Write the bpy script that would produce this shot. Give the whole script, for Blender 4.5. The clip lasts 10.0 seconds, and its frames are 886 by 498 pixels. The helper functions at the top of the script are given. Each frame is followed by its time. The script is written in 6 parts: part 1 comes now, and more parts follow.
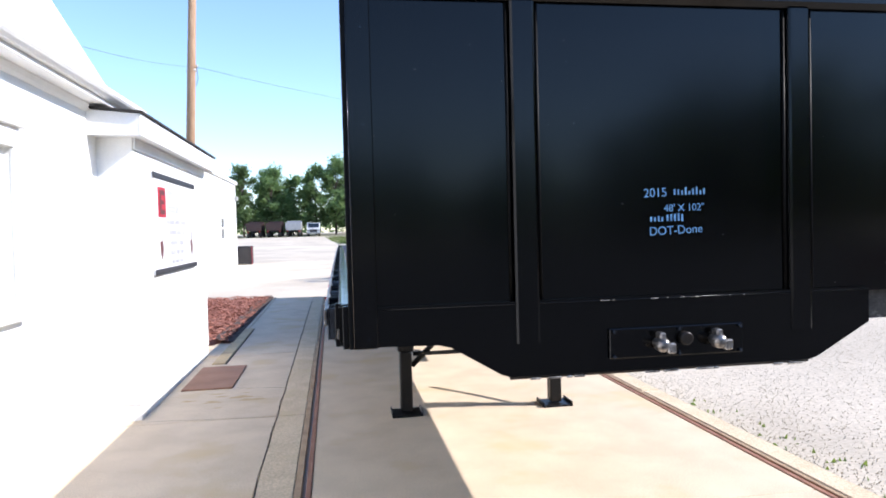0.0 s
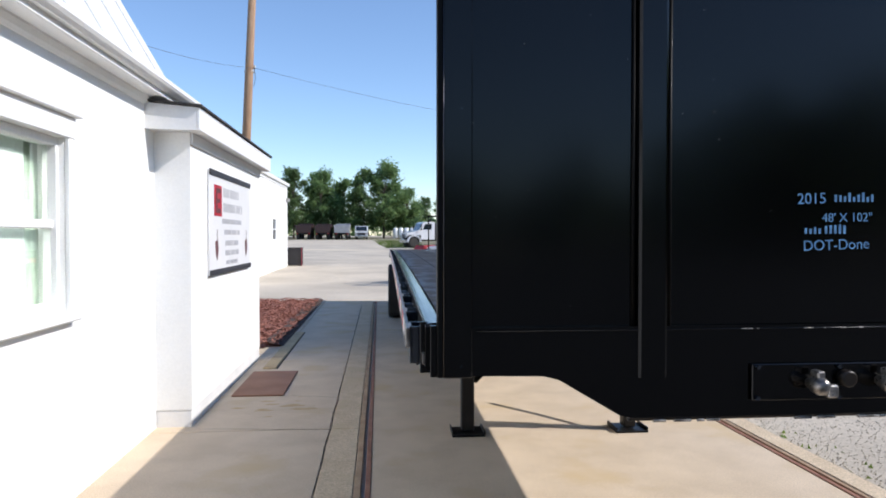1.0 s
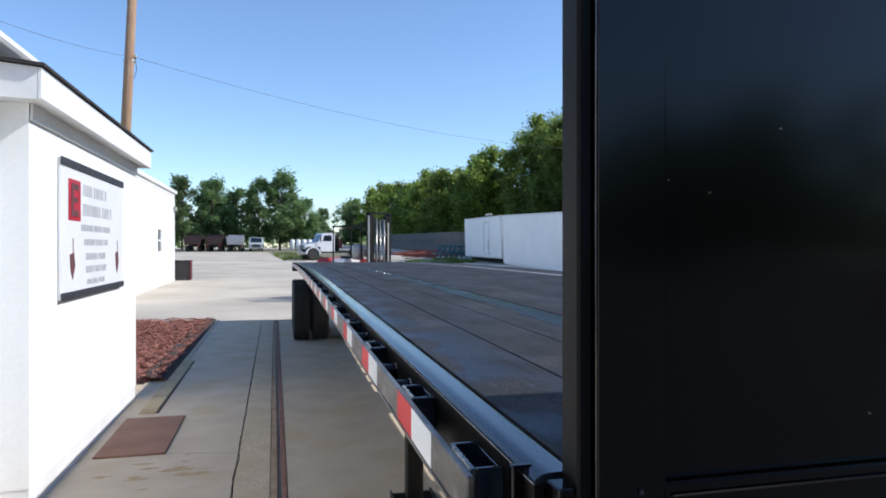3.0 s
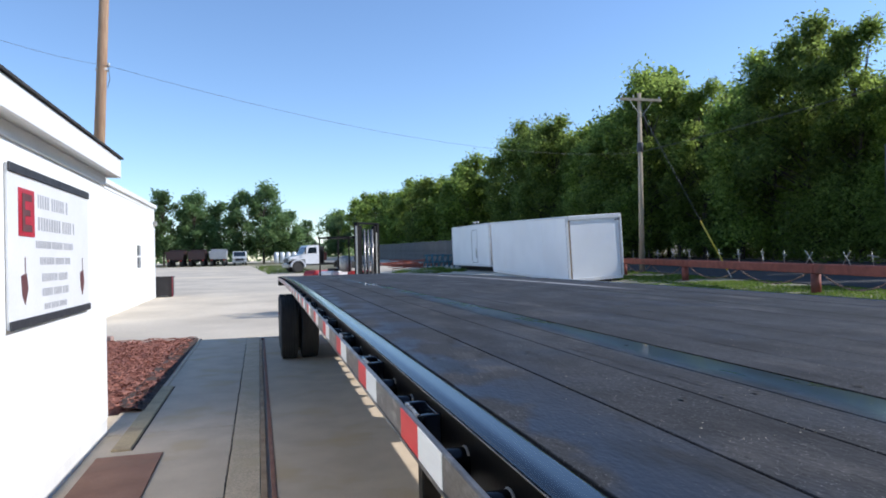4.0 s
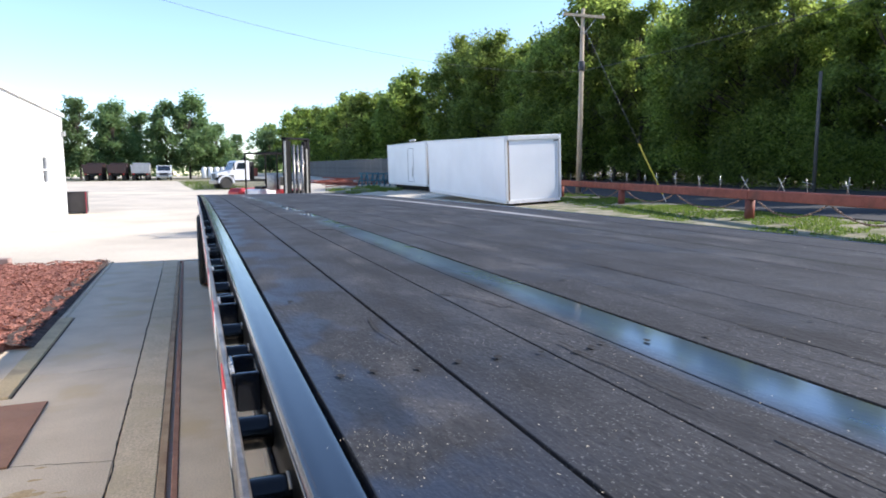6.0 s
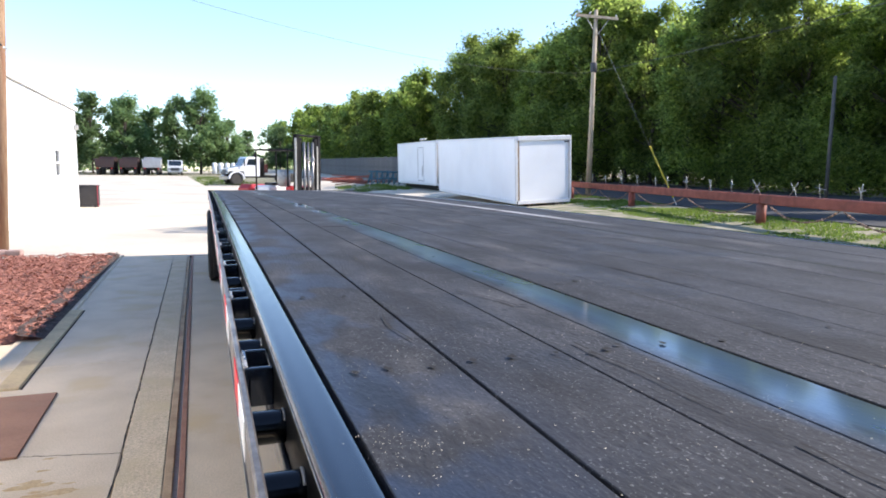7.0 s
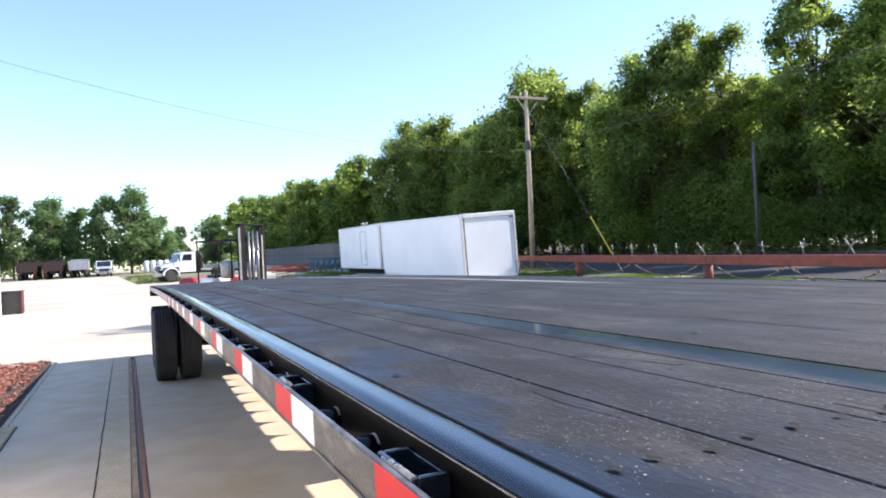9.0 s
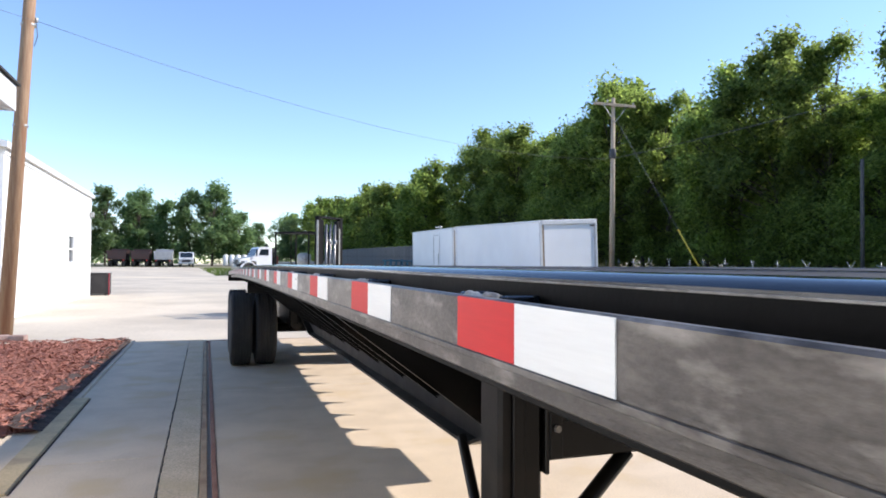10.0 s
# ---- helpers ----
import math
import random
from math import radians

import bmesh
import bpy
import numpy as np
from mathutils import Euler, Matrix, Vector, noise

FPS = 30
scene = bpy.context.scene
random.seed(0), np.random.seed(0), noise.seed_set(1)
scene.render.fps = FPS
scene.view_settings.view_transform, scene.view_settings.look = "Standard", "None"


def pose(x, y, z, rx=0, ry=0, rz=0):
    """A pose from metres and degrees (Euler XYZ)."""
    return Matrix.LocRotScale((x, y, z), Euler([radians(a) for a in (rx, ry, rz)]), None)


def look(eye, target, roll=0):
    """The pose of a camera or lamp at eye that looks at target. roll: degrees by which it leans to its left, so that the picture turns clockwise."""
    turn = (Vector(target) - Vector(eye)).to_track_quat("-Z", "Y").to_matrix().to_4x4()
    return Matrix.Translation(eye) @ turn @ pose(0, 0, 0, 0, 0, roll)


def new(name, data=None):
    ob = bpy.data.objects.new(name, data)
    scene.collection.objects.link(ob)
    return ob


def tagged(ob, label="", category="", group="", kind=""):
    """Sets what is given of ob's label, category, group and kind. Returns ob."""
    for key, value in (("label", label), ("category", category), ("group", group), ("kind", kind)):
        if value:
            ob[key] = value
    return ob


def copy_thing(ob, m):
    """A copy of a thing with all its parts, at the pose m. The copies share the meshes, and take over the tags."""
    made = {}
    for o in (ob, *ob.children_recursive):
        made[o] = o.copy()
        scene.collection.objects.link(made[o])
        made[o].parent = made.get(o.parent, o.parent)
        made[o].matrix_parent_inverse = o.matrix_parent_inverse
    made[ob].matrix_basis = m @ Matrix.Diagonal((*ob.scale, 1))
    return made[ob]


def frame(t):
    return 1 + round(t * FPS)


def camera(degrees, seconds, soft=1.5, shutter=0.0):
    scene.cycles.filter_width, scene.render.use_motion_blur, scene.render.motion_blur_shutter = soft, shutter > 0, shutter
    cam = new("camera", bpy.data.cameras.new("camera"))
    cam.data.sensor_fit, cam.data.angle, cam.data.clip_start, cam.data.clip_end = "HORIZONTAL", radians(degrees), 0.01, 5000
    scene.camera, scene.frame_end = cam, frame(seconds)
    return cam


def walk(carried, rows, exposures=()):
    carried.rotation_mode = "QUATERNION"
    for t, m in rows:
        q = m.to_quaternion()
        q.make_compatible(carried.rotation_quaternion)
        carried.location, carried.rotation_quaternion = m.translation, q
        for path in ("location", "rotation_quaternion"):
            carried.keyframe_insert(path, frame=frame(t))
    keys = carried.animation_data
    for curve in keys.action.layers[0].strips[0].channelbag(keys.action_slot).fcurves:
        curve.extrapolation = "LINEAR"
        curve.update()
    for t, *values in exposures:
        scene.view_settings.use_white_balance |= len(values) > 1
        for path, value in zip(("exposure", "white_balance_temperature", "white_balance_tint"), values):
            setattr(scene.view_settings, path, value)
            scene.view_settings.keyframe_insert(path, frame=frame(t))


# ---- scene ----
cam = camera(67.6, 10.0, 1.8)
PATH = [
    (0, (-0.205, -2.323, 1.623), (0.122, -0.351, 1.564), -1.5),
    (0.5, (-0.294, -2.172, 1.622), (-0.09, -0.182, 1.596), 1.0),
    (1, (-0.326, -1.917, 1.625), (-0.135, 0.073, 1.586), 0.0),
    (1.5, (-0.435, -1.623, 1.628), (-0.115, 0.351, 1.617), 0.7),
    (2, (-0.47, -1.325, 1.616), (-0.075, 0.636, 1.625), 0.2),
    (2.5, (-0.476, -0.964, 1.625), (-0.086, 0.998, 1.61), 1.5),
    (2.7, (-0.463, -0.848, 1.623), (-0.037, 1.106, 1.628), 1.0),
    (3.8, (-0.491, -0.141, 1.612), (0.095, 1.771, 1.583), -1.2),
    (4, (-0.48, -0.033, 1.626), (0.058, 1.893, 1.65), -1.4),
    (4.5, (-0.449, 0.249, 1.704), (0.249, 2.122, 1.786), 1.1),
    (5, (-0.388, 0.458, 1.701), (0.39, 2.3, 1.651), 1.5),
    (5.5, (-0.303, 0.569, 1.691), (0.372, 2.449, 1.59), 0.1),
    (6, (-0.267, 0.617, 1.662), (0.447, 2.471, 1.438), -0.4),
    (6.2, (-0.272, 0.624, 1.662), (0.421, 2.488, 1.443), -0.3),
    (7.3, (-0.279, 0.629, 1.658), (0.418, 2.491, 1.435), 1.4),
    (7.5, (-0.294, 0.645, 1.665), (0.395, 2.513, 1.472), 2.7),
    (8, (-0.384, 0.744, 1.688), (0.357, 2.599, 1.603), 5.8),
    (8.5, (-0.464, 0.859, 1.647), (0.487, 2.615, 1.546), 1.3),
    (9, (-0.469, 1.031, 1.584), (0.397, 2.834, 1.602), -3.0),
    (9.5, (-0.436, 1.311, 1.495), (0.347, 3.152, 1.467), -3.5),
    (10, (-0.474, 1.657, 1.391), (0.199, 3.539, 1.443), 0.3),
]
EXPOSURES = [(0.0, 1.15, 6500, 16), (0.5, 0.70, 6700, 15), (1.0, 0.42, 6600, 14), (1.5, 0.26, 6550, 14), (2.0, 0.28, 6500, 14), (2.5, 0.36, 6400, 13), (4.0, 0.45, 6350, 12.5), (4.5, 0.45, 6300, 12.5),
             (5.0, 0.55, 6500, 13), (5.5, 0.9, 6700, 14), (6.0, 1.1, 6800, 15), (7.5, 1.36, 6950, 16), (8.0, 1.42, 6950, 16.5), (8.5, 1.32, 7000, 17), (9.0, 1.3, 7000, 17), (9.5, 1.05, 6900, 16.5), (10.0, 0.85, 6700, 15)]
walk(cam, [(t, look(eye, target, roll)) for t, eye, target, roll in PATH], EXPOSURES)

# ---- world, sun ----
SUN_DIR = Vector((1.0, -0.235, 0.767)).normalized()
world = bpy.data.worlds.new("sky")
scene.world = world
world.use_nodes = True
wn = world.node_tree
wn.nodes.clear()
sky = wn.nodes.new("ShaderNodeTexSky")
sky.sky_type = "NISHITA"
sky.sun_disc = False
sky.sun_elevation = math.asin(SUN_DIR.z)
sky.sun_rotation = math.atan2(SUN_DIR.x, SUN_DIR.y)
sky.air_density, sky.dust_density, sky.ozone_density = 1.0, 0.0, 5.0
bg = wn.nodes.new("ShaderNodeBackground")
bg.inputs["Strength"].default_value = 0.15
wout = wn.nodes.new("ShaderNodeOutputWorld")
wn.links.new(sky.outputs[0], bg.inputs[0])
wn.links.new(bg.outputs[0], wout.inputs[0])

sun_data = bpy.data.lights.new("sun", "SUN")
sun_data.energy, sun_data.angle, sun_data.color = 3.6, radians(0.53), (1.0, 0.985, 0.96)
sun = new("sun", sun_data)
sun.matrix_world = look(SUN_DIR * 60, (0, 0, 0))


# ---- materials ----
def mat(name, a, b=None, rough=0.7, metal=0.0, scale=3.0, fine=40.0, bump=0.15, bump_size=0.01, third=None, third_scale=0.6,
        rough_var=0.1, island=0.0, coat=0.0, spec=0.5, contrast=(0.35, 0.65), stretch=(1, 1, 1), grain=0.25):
    """Two-scale procedural surface: colour a mixed with b by a coarse noise, third by a larger stain, bump by a fine one."""
    m = bpy.data.materials.new(name)
    m.use_nodes = True
    nt = m.node_tree
    p = nt.nodes["Principled BSDF"]
    b = b or tuple(0.8 * c for c in a)
    tc = nt.nodes.new("ShaderNodeTexCoord")
    mp = nt.nodes.new("ShaderNodeMapping")
    mp.inputs["Scale"].default_value = stretch
    nt.links.new(tc.outputs["Object"], mp.inputs["Vector"])

    def noise_node(sc, detail=5.0):
        n = nt.nodes.new("ShaderNodeTexNoise")
        n.inputs["Scale"].default_value, n.inputs["Detail"].default_value = sc, detail
        nt.links.new(mp.outputs[0], n.inputs["Vector"])
        return n.outputs[0]

    def ramp(src, lo, hi):
        r = nt.nodes.new("ShaderNodeMapRange")
        r.inputs["From Min"].default_value, r.inputs["From Max"].default_value = lo, hi
        nt.links.new(src, r.inputs["Value"])
        return r.outputs[0]

    def mix(f, c1, c2):
        x = nt.nodes.new("ShaderNodeMix")
        x.data_type = "RGBA"
        if isinstance(f, float):
            x.inputs[0].default_value = f
        else:
            nt.links.new(f, x.inputs[0])
        for s, c in ((6, c1), (7, c2)):
            if isinstance(c, tuple):
                x.inputs[s].default_value = (*c, 1)
            else:
                nt.links.new(c, x.inputs[s])
        return x.outputs[2]

    coarse, small = noise_node(scale), noise_node(fine, 3.0)
    col = mix(ramp(coarse, *contrast), a, b)
    col = mix(ramp(small, 0.3, 0.7), col, mix(grain, col, (0.0, 0.0, 0.0)))
    if third:
        col = mix(ramp(noise_node(third_scale, 6.0), 0.55, 0.72), col, third)
    if island:
        oi = nt.nodes.new("ShaderNodeObjectInfo")
        geo = nt.nodes.new("ShaderNodeNewGeometry")
        add = nt.nodes.new("ShaderNodeMath")
        add.operation = "ADD"
        nt.links.new(oi.outputs["Random"], add.inputs[0])
        nt.links.new(geo.outputs["Random Per Island"], add.inputs[1])
        hs = nt.nodes.new("ShaderNodeHueSaturation")
        val = nt.nodes.new("ShaderNodeMapRange")
        val.inputs["From Max"].default_value = 2.0
        val.inputs["To Min"].default_value, val.inputs["To Max"].default_value = 1 - island, 1 + island
        nt.links.new(add.outputs[0], val.inputs["Value"])
        nt.links.new(val.outputs[0], hs.inputs["Value"])
        nt.links.new(col, hs.inputs["Color"])
        col = hs.outputs[0]
    nt.links.new(col, p.inputs["Base Color"])
    rr = nt.nodes.new("ShaderNodeMapRange")
    rr.inputs["To Min"].default_value, rr.inputs["To Max"].default_value = max(0.03, rough - rough_var), min(1, rough + rough_var)
    nt.links.new(coarse, rr.inputs["Value"])
    nt.links.new(rr.outputs[0], p.inputs["Roughness"])
    p.inputs["Metallic"].default_value = metal
    p.inputs["Specular IOR Level"].default_value = spec
    p.inputs["Coat Weight"].default_value = coat
    if bump:
        bn = nt.nodes.new("ShaderNodeBump")
        bn.inputs["Strength"].default_value, bn.inputs["Distance"].default_value = bump, bump_size
        nt.links.new(small, bn.inputs["Height"])
        nt.links.new(bn.outputs[0], p.inputs["Normal"])
    return m


CONCRETE = mat("concrete", (0.765, 0.615, 0.44), (0.665, 0.53, 0.375), 0.9, scale=2.6, fine=110, bump=0.3, bump_size=0.004, third=(0.60, 0.45, 0.26), third_scale=1.3, grain=0.28)
CONCRETE_EDGE = mat("concrete_apron", (0.81, 0.645, 0.44), (0.72, 0.565, 0.375), 0.92, scale=4, fine=75, bump=0.6, bump_size=0.006, third=(0.58, 0.46, 0.28), third_scale=2.2, grain=0.38)
GRAVEL = mat("gravel_lot", (0.66, 0.575, 0.45), (0.52, 0.45, 0.35), 0.95, scale=0.35, fine=30, bump=0.35, bump_size=0.012, third=(0.70, 0.60, 0.44), third_scale=0.12)
STONE = mat("gravel_stone", (0.54, 0.475, 0.365), (0.46, 0.40, 0.30), 0.9, scale=2, fine=40, bump=0.2, island=0.08)
ASPHALT = mat("road_asphalt", (0.042, 0.042, 0.043), (0.03, 0.03, 0.031), 0.9, scale=0.6, fine=60, bump=0.5, bump_size=0.01)
DARK_GROUND = mat("dark_ground_unseen", (0.085, 0.083, 0.08), (0.065, 0.064, 0.062), 0.9, scale=0.6, fine=60, bump=0.5, bump_size=0.01)
RUST = mat("rusty_steel", (0.40, 0.20, 0.13), (0.30, 0.14, 0.09), 0.8, metal=0.1, scale=7, fine=90, bump=0.35, bump_size=0.003, third=(0.24, 0.11, 0.06), third_scale=3)
PLATE = mat("rust_plate", (0.38, 0.185, 0.105), (0.30, 0.14, 0.08), 0.7, metal=0.15, scale=3, fine=110, bump=0.2, bump_size=0.003, third=(0.33, 0.19, 0.12), third_scale=1.5)
RAIL_TAN = mat("dusty_steel_edge", (0.54, 0.38, 0.235), (0.42, 0.285, 0.17), 0.85, metal=0.05, scale=6, fine=90, bump=0.3, bump_size=0.003, third=(0.24, 0.13, 0.08), third_scale=2)
KERB = mat("stained_kerb", (0.68, 0.51, 0.28), (0.55, 0.41, 0.24), 0.9, scale=3.5, fine=70, bump=0.4, bump_size=0.004, third=(0.36, 0.26, 0.16), third_scale=2.5)
GAP = mat("dark_gap", (0.012, 0.011, 0.01), None, 0.95, bump=0)
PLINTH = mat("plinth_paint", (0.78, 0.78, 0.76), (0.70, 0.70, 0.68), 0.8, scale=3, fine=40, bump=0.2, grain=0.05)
WHITE_WALL = mat("white_wall_paint", (0.87, 0.87, 0.84), (0.83, 0.83, 0.80), 0.6, scale=1.2, fine=60, bump=0.08, bump_size=0.004, grain=0.05)
WHITE_TRIM = mat("white_trim_paint", (0.87, 0.87, 0.85), (0.83, 0.83, 0.81), 0.5, scale=4, fine=60, bump=0.05, grain=0.05)
SHINGLE = mat("roof_shingle", (0.06, 0.055, 0.05), (0.035, 0.033, 0.03), 0.95, scale=6, fine=80, bump=0.5, bump_size=0.006, island=0.3)
ROOF_WHITE = mat("white_metal_roof", (0.80, 0.80, 0.78), (0.74, 0.74, 0.72), 0.45, scale=0.7, fine=40, bump=0.05, grain=0.05)
BLACK_GLOSS = mat("gloss_black_paint", (0.0012, 0.0012, 0.0014), (0.0009, 0.0009, 0.0010), 0.15, scale=2.2, fine=160, bump=0.02, bump_size=0.0015, rough_var=0.06, spec=0.30, grain=0.1)
BLACK_RAIL = mat("black_rail_paint", (0.008, 0.013, 0.021), (0.006, 0.010, 0.016), 0.13, scale=5, fine=140, bump=0.04, bump_size=0.002, rough_var=0.05, spec=0.95, grain=0.1)
BLACK_FRAME = mat("black_frame_paint", (0.008, 0.0075, 0.007), (0.005, 0.005, 0.005), 0.38, scale=6, fine=90, bump=0.12, bump_size=0.003, third=(0.022, 0.016, 0.012), third_scale=4, spec=0.25)
# the same black paint, with the shade of gaps and recesses in its colour
BLACK_SHADED = mat("black_paint_shaded", (0.0022, 0.0022, 0.0022), (0.0014, 0.0014, 0.0014), 0.5, scale=6, fine=90, bump=0.1, bump_size=0.003, spec=0.12)
RUB_GREY = mat("worn_rub_rail", (0.15, 0.135, 0.12), (0.075, 0.066, 0.06), 0.34, metal=0.35, scale=16, fine=140, bump=0.3, bump_size=0.003, third=(0.30, 0.275, 0.25), third_scale=22, stretch=(1, 0.5, 1.6), grain=0.4)
WELD = mat("bare_weld", (0.38, 0.365, 0.34), (0.22, 0.205, 0.19), 0.45, metal=0.35, scale=30, fine=120, bump=0.3, bump_size=0.003)
TAPE_RED = mat("reflective_red", (0.64, 0.018, 0.02), (0.56, 0.015, 0.017), 0.42, spec=0.22, scale=4, fine=60, bump=0.03, bump_size=0.001, stretch=(1, 0.3, 4), grain=0.06)
TAPE_WHITE = mat("reflective_white", (0.84, 0.85, 0.84), (0.77, 0.78, 0.775), 0.32, scale=5, fine=60, bump=0.03, bump_size=0.001, stretch=(1, 0.3, 5), grain=0.05)
COUPLING = mat("worn_coupling_metal", (0.40, 0.38, 0.36), (0.14, 0.13, 0.12), 0.3, metal=0.8, scale=40, fine=120, bump=0.2, bump_size=0.003)
CHROME = mat("dull_chrome", (0.55, 0.54, 0.52), (0.35, 0.34, 0.33), 0.28, metal=0.95, scale=20, fine=120, bump=0.08)
RUBBER = mat("tyre_rubber", (0.040, 0.038, 0.035), (0.058, 0.054, 0.048), 0.85, scale=6, fine=80, bump=0.2, bump_size=0.004, third=(0.07, 0.06, 0.05), third_scale=2)
AMBER = mat("amber_lens", (0.85, 0.30, 0.02), (0.7, 0.22, 0.02), 0.15, bump=0)
CHALK = mat("blue_paint_marker", (0.13, 0.32, 0.55), (0.07, 0.20, 0.38), 0.8, scale=40, bump=0)
SIGN_WHITE = mat("sign_white", (0.80, 0.80, 0.79), (0.74, 0.74, 0.73), 0.4, scale=2, bump=0.02, grain=0.05)
SIGN_RED = mat("sign_red", (0.55, 0.02, 0.04), None, 0.4, scale=8, bump=0.0)
SIGN_DARK = mat("sign_dark_grey", (0.045, 0.045, 0.05), (0.03, 0.03, 0.035), 0.55, scale=12, bump=0.05)
SIGN_GREY = mat("sign_grey_print", (0.50, 0.50, 0.52), None, 0.5, bump=0.0)
SIGN_MAROON = mat("sign_maroon_print", (0.16, 0.06, 0.06), None, 0.5, bump=0.0)
RUST_STAIN = mat("rust_stain", (0.52, 0.345, 0.165), (0.62, 0.45, 0.26), 0.9, scale=14, fine=60, bump=0.1)
MULCH = mat("red_mulch", (0.56, 0.25, 0.175), (0.33, 0.115, 0.075), 0.95, scale=12, fine=45, bump=0.9, bump_size=0.03, island=0.55)
EDGING = mat("dark_edging", (0.10, 0.065, 0.05), (0.05, 0.032, 0.025), 0.95, scale=9, fine=60, bump=0.9, bump_size=0.02)
POLE_WOOD = mat("pole_wood", (0.46, 0.30, 0.18), (0.34, 0.20, 0.115), 0.85, scale=5, fine=60, bump=0.4, bump_size=0.006, third=(0.24, 0.085, 0.045), third_scale=0.5, stretch=(6, 6, 0.5))
POLE_GREY = mat("weathered_pole", (0.50, 0.41, 0.30), (0.38, 0.30, 0.21), 0.9, scale=5, fine=60, bump=0.4, bump_size=0.006, stretch=(6, 6, 0.5))
POST_DARK = mat("dark_post", (0.13, 0.115, 0.10), (0.09, 0.08, 0.07), 0.8, scale=5, fine=50, bump=0.2)
BRICK = mat("pinkish_block", (0.45, 0.31, 0.26), (0.36, 0.24, 0.2), 0.9, scale=8, fine=60, bump=0.3, island=0.3)
FENCE_RED = mat("fence_red_paint", (0.34, 0.085, 0.05), (0.25, 0.06, 0.036), 0.7, scale=5, fine=60, bump=0.2, third=(0.16, 0.05, 0.03), third_scale=2)
GALV = mat("galvanised_steel", (0.50, 0.50, 0.47), (0.36, 0.36, 0.34), 0.5, metal=0.5, scale=12, fine=60, bump=0.1)
CHAIN = mat("rusty_chain", (0.36, 0.24, 0.18), (0.22, 0.13, 0.09), 0.7, metal=0.3, scale=20, bump=0.2)
YELLOW = mat("yellow_guard", (0.75, 0.50, 0.02), None, 0.5, bump=0.0)
WIRE = mat("wire_grey", (0.10, 0.10, 0.10), None, 0.6, bump=0.0)
BOX_WHITE = mat("box_white_panel", (0.84, 0.85, 0.86), (0.79, 0.80, 0.81), 0.4, scale=0.8, fine=30, bump=0.05, third=(0.79, 0.79, 0.79), third_scale=0.7, grain=0.04)
ALU = mat("aluminium_trim", (0.84, 0.84, 0.83), (0.76, 0.76, 0.75), 0.4, metal=0.05, scale=10, fine=80, bump=0.08)
PICKET = mat("grey_picket", (0.16, 0.155, 0.15), (0.11, 0.105, 0.10), 0.9, scale=3, fine=40, bump=0.3, island=0.35)
TRUCK_WHITE = mat("truck_white_paint", (0.78, 0.79, 0.80), (0.72, 0.73, 0.74), 0.25, scale=3, bump=0.0, coat=0.3, grain=0.05)
TRUCK_DARK = mat("dump_body_dark", (0.035, 0.022, 0.02), (0.05, 0.02, 0.018), 0.6, scale=2, fine=30, bump=0.1)
BODY_GREY = mat("dump_body_grey", (0.42, 0.43, 0.44), (0.34, 0.35, 0.36), 0.5, scale=2, fine=30, bump=0.1)
DARK_GLASS = mat("cab_glass", (0.02, 0.03, 0.04), None, 0.06, bump=0.0, spec=0.8)
FORK_RED = mat("forklift_red", (0.50, 0.03, 0.03), (0.40, 0.025, 0.025), 0.4, scale=5, bump=0.05)
FORK_STEEL = mat("mast_steel", (0.009, 0.009, 0.010), (0.006, 0.006, 0.006), 0.7, spec=0.2, scale=8, bump=0.1)
TEAL = mat("teal_paint", (0.03, 0.16, 0.20), (0.025, 0.11, 0.14), 0.6, scale=5, bump=0.1)
BIN_DARK = mat("bin_dark", (0.030, 0.026, 0.026), (0.02, 0.018, 0.018), 0.5, scale=4, bump=0.1)
BIN_RED = mat("bin_red_edge", (0.30, 0.02, 0.04), None, 0.5, bump=0.0)
BARK = mat("bark", (0.10, 0.08, 0.06), (0.06, 0.048, 0.036), 0.95, scale=4, fine=30, bump=0.5, bump_size=0.02, stretch=(3, 3, 0.6))
STRIP_TAN = mat("tan_weathered_strip", (0.42, 0.31, 0.20), (0.30, 0.20, 0.12), 0.7, scale=6, fine=50, bump=0.1)
BLIND = mat("window_blind", (0.70, 0.76, 0.72), (0.64, 0.71, 0.67), 0.6, scale=3, bump=0.05)
CURTAIN = mat("green_grey_curtain", (0.42, 0.50, 0.42), (0.36, 0.44, 0.36), 0.8, scale=5, bump=0.05)
GREEN_WALL = mat("pale_green_wall", (0.45, 0.60, 0.30), (0.40, 0.54, 0.27), 0.7, scale=1.5, bump=0.05)


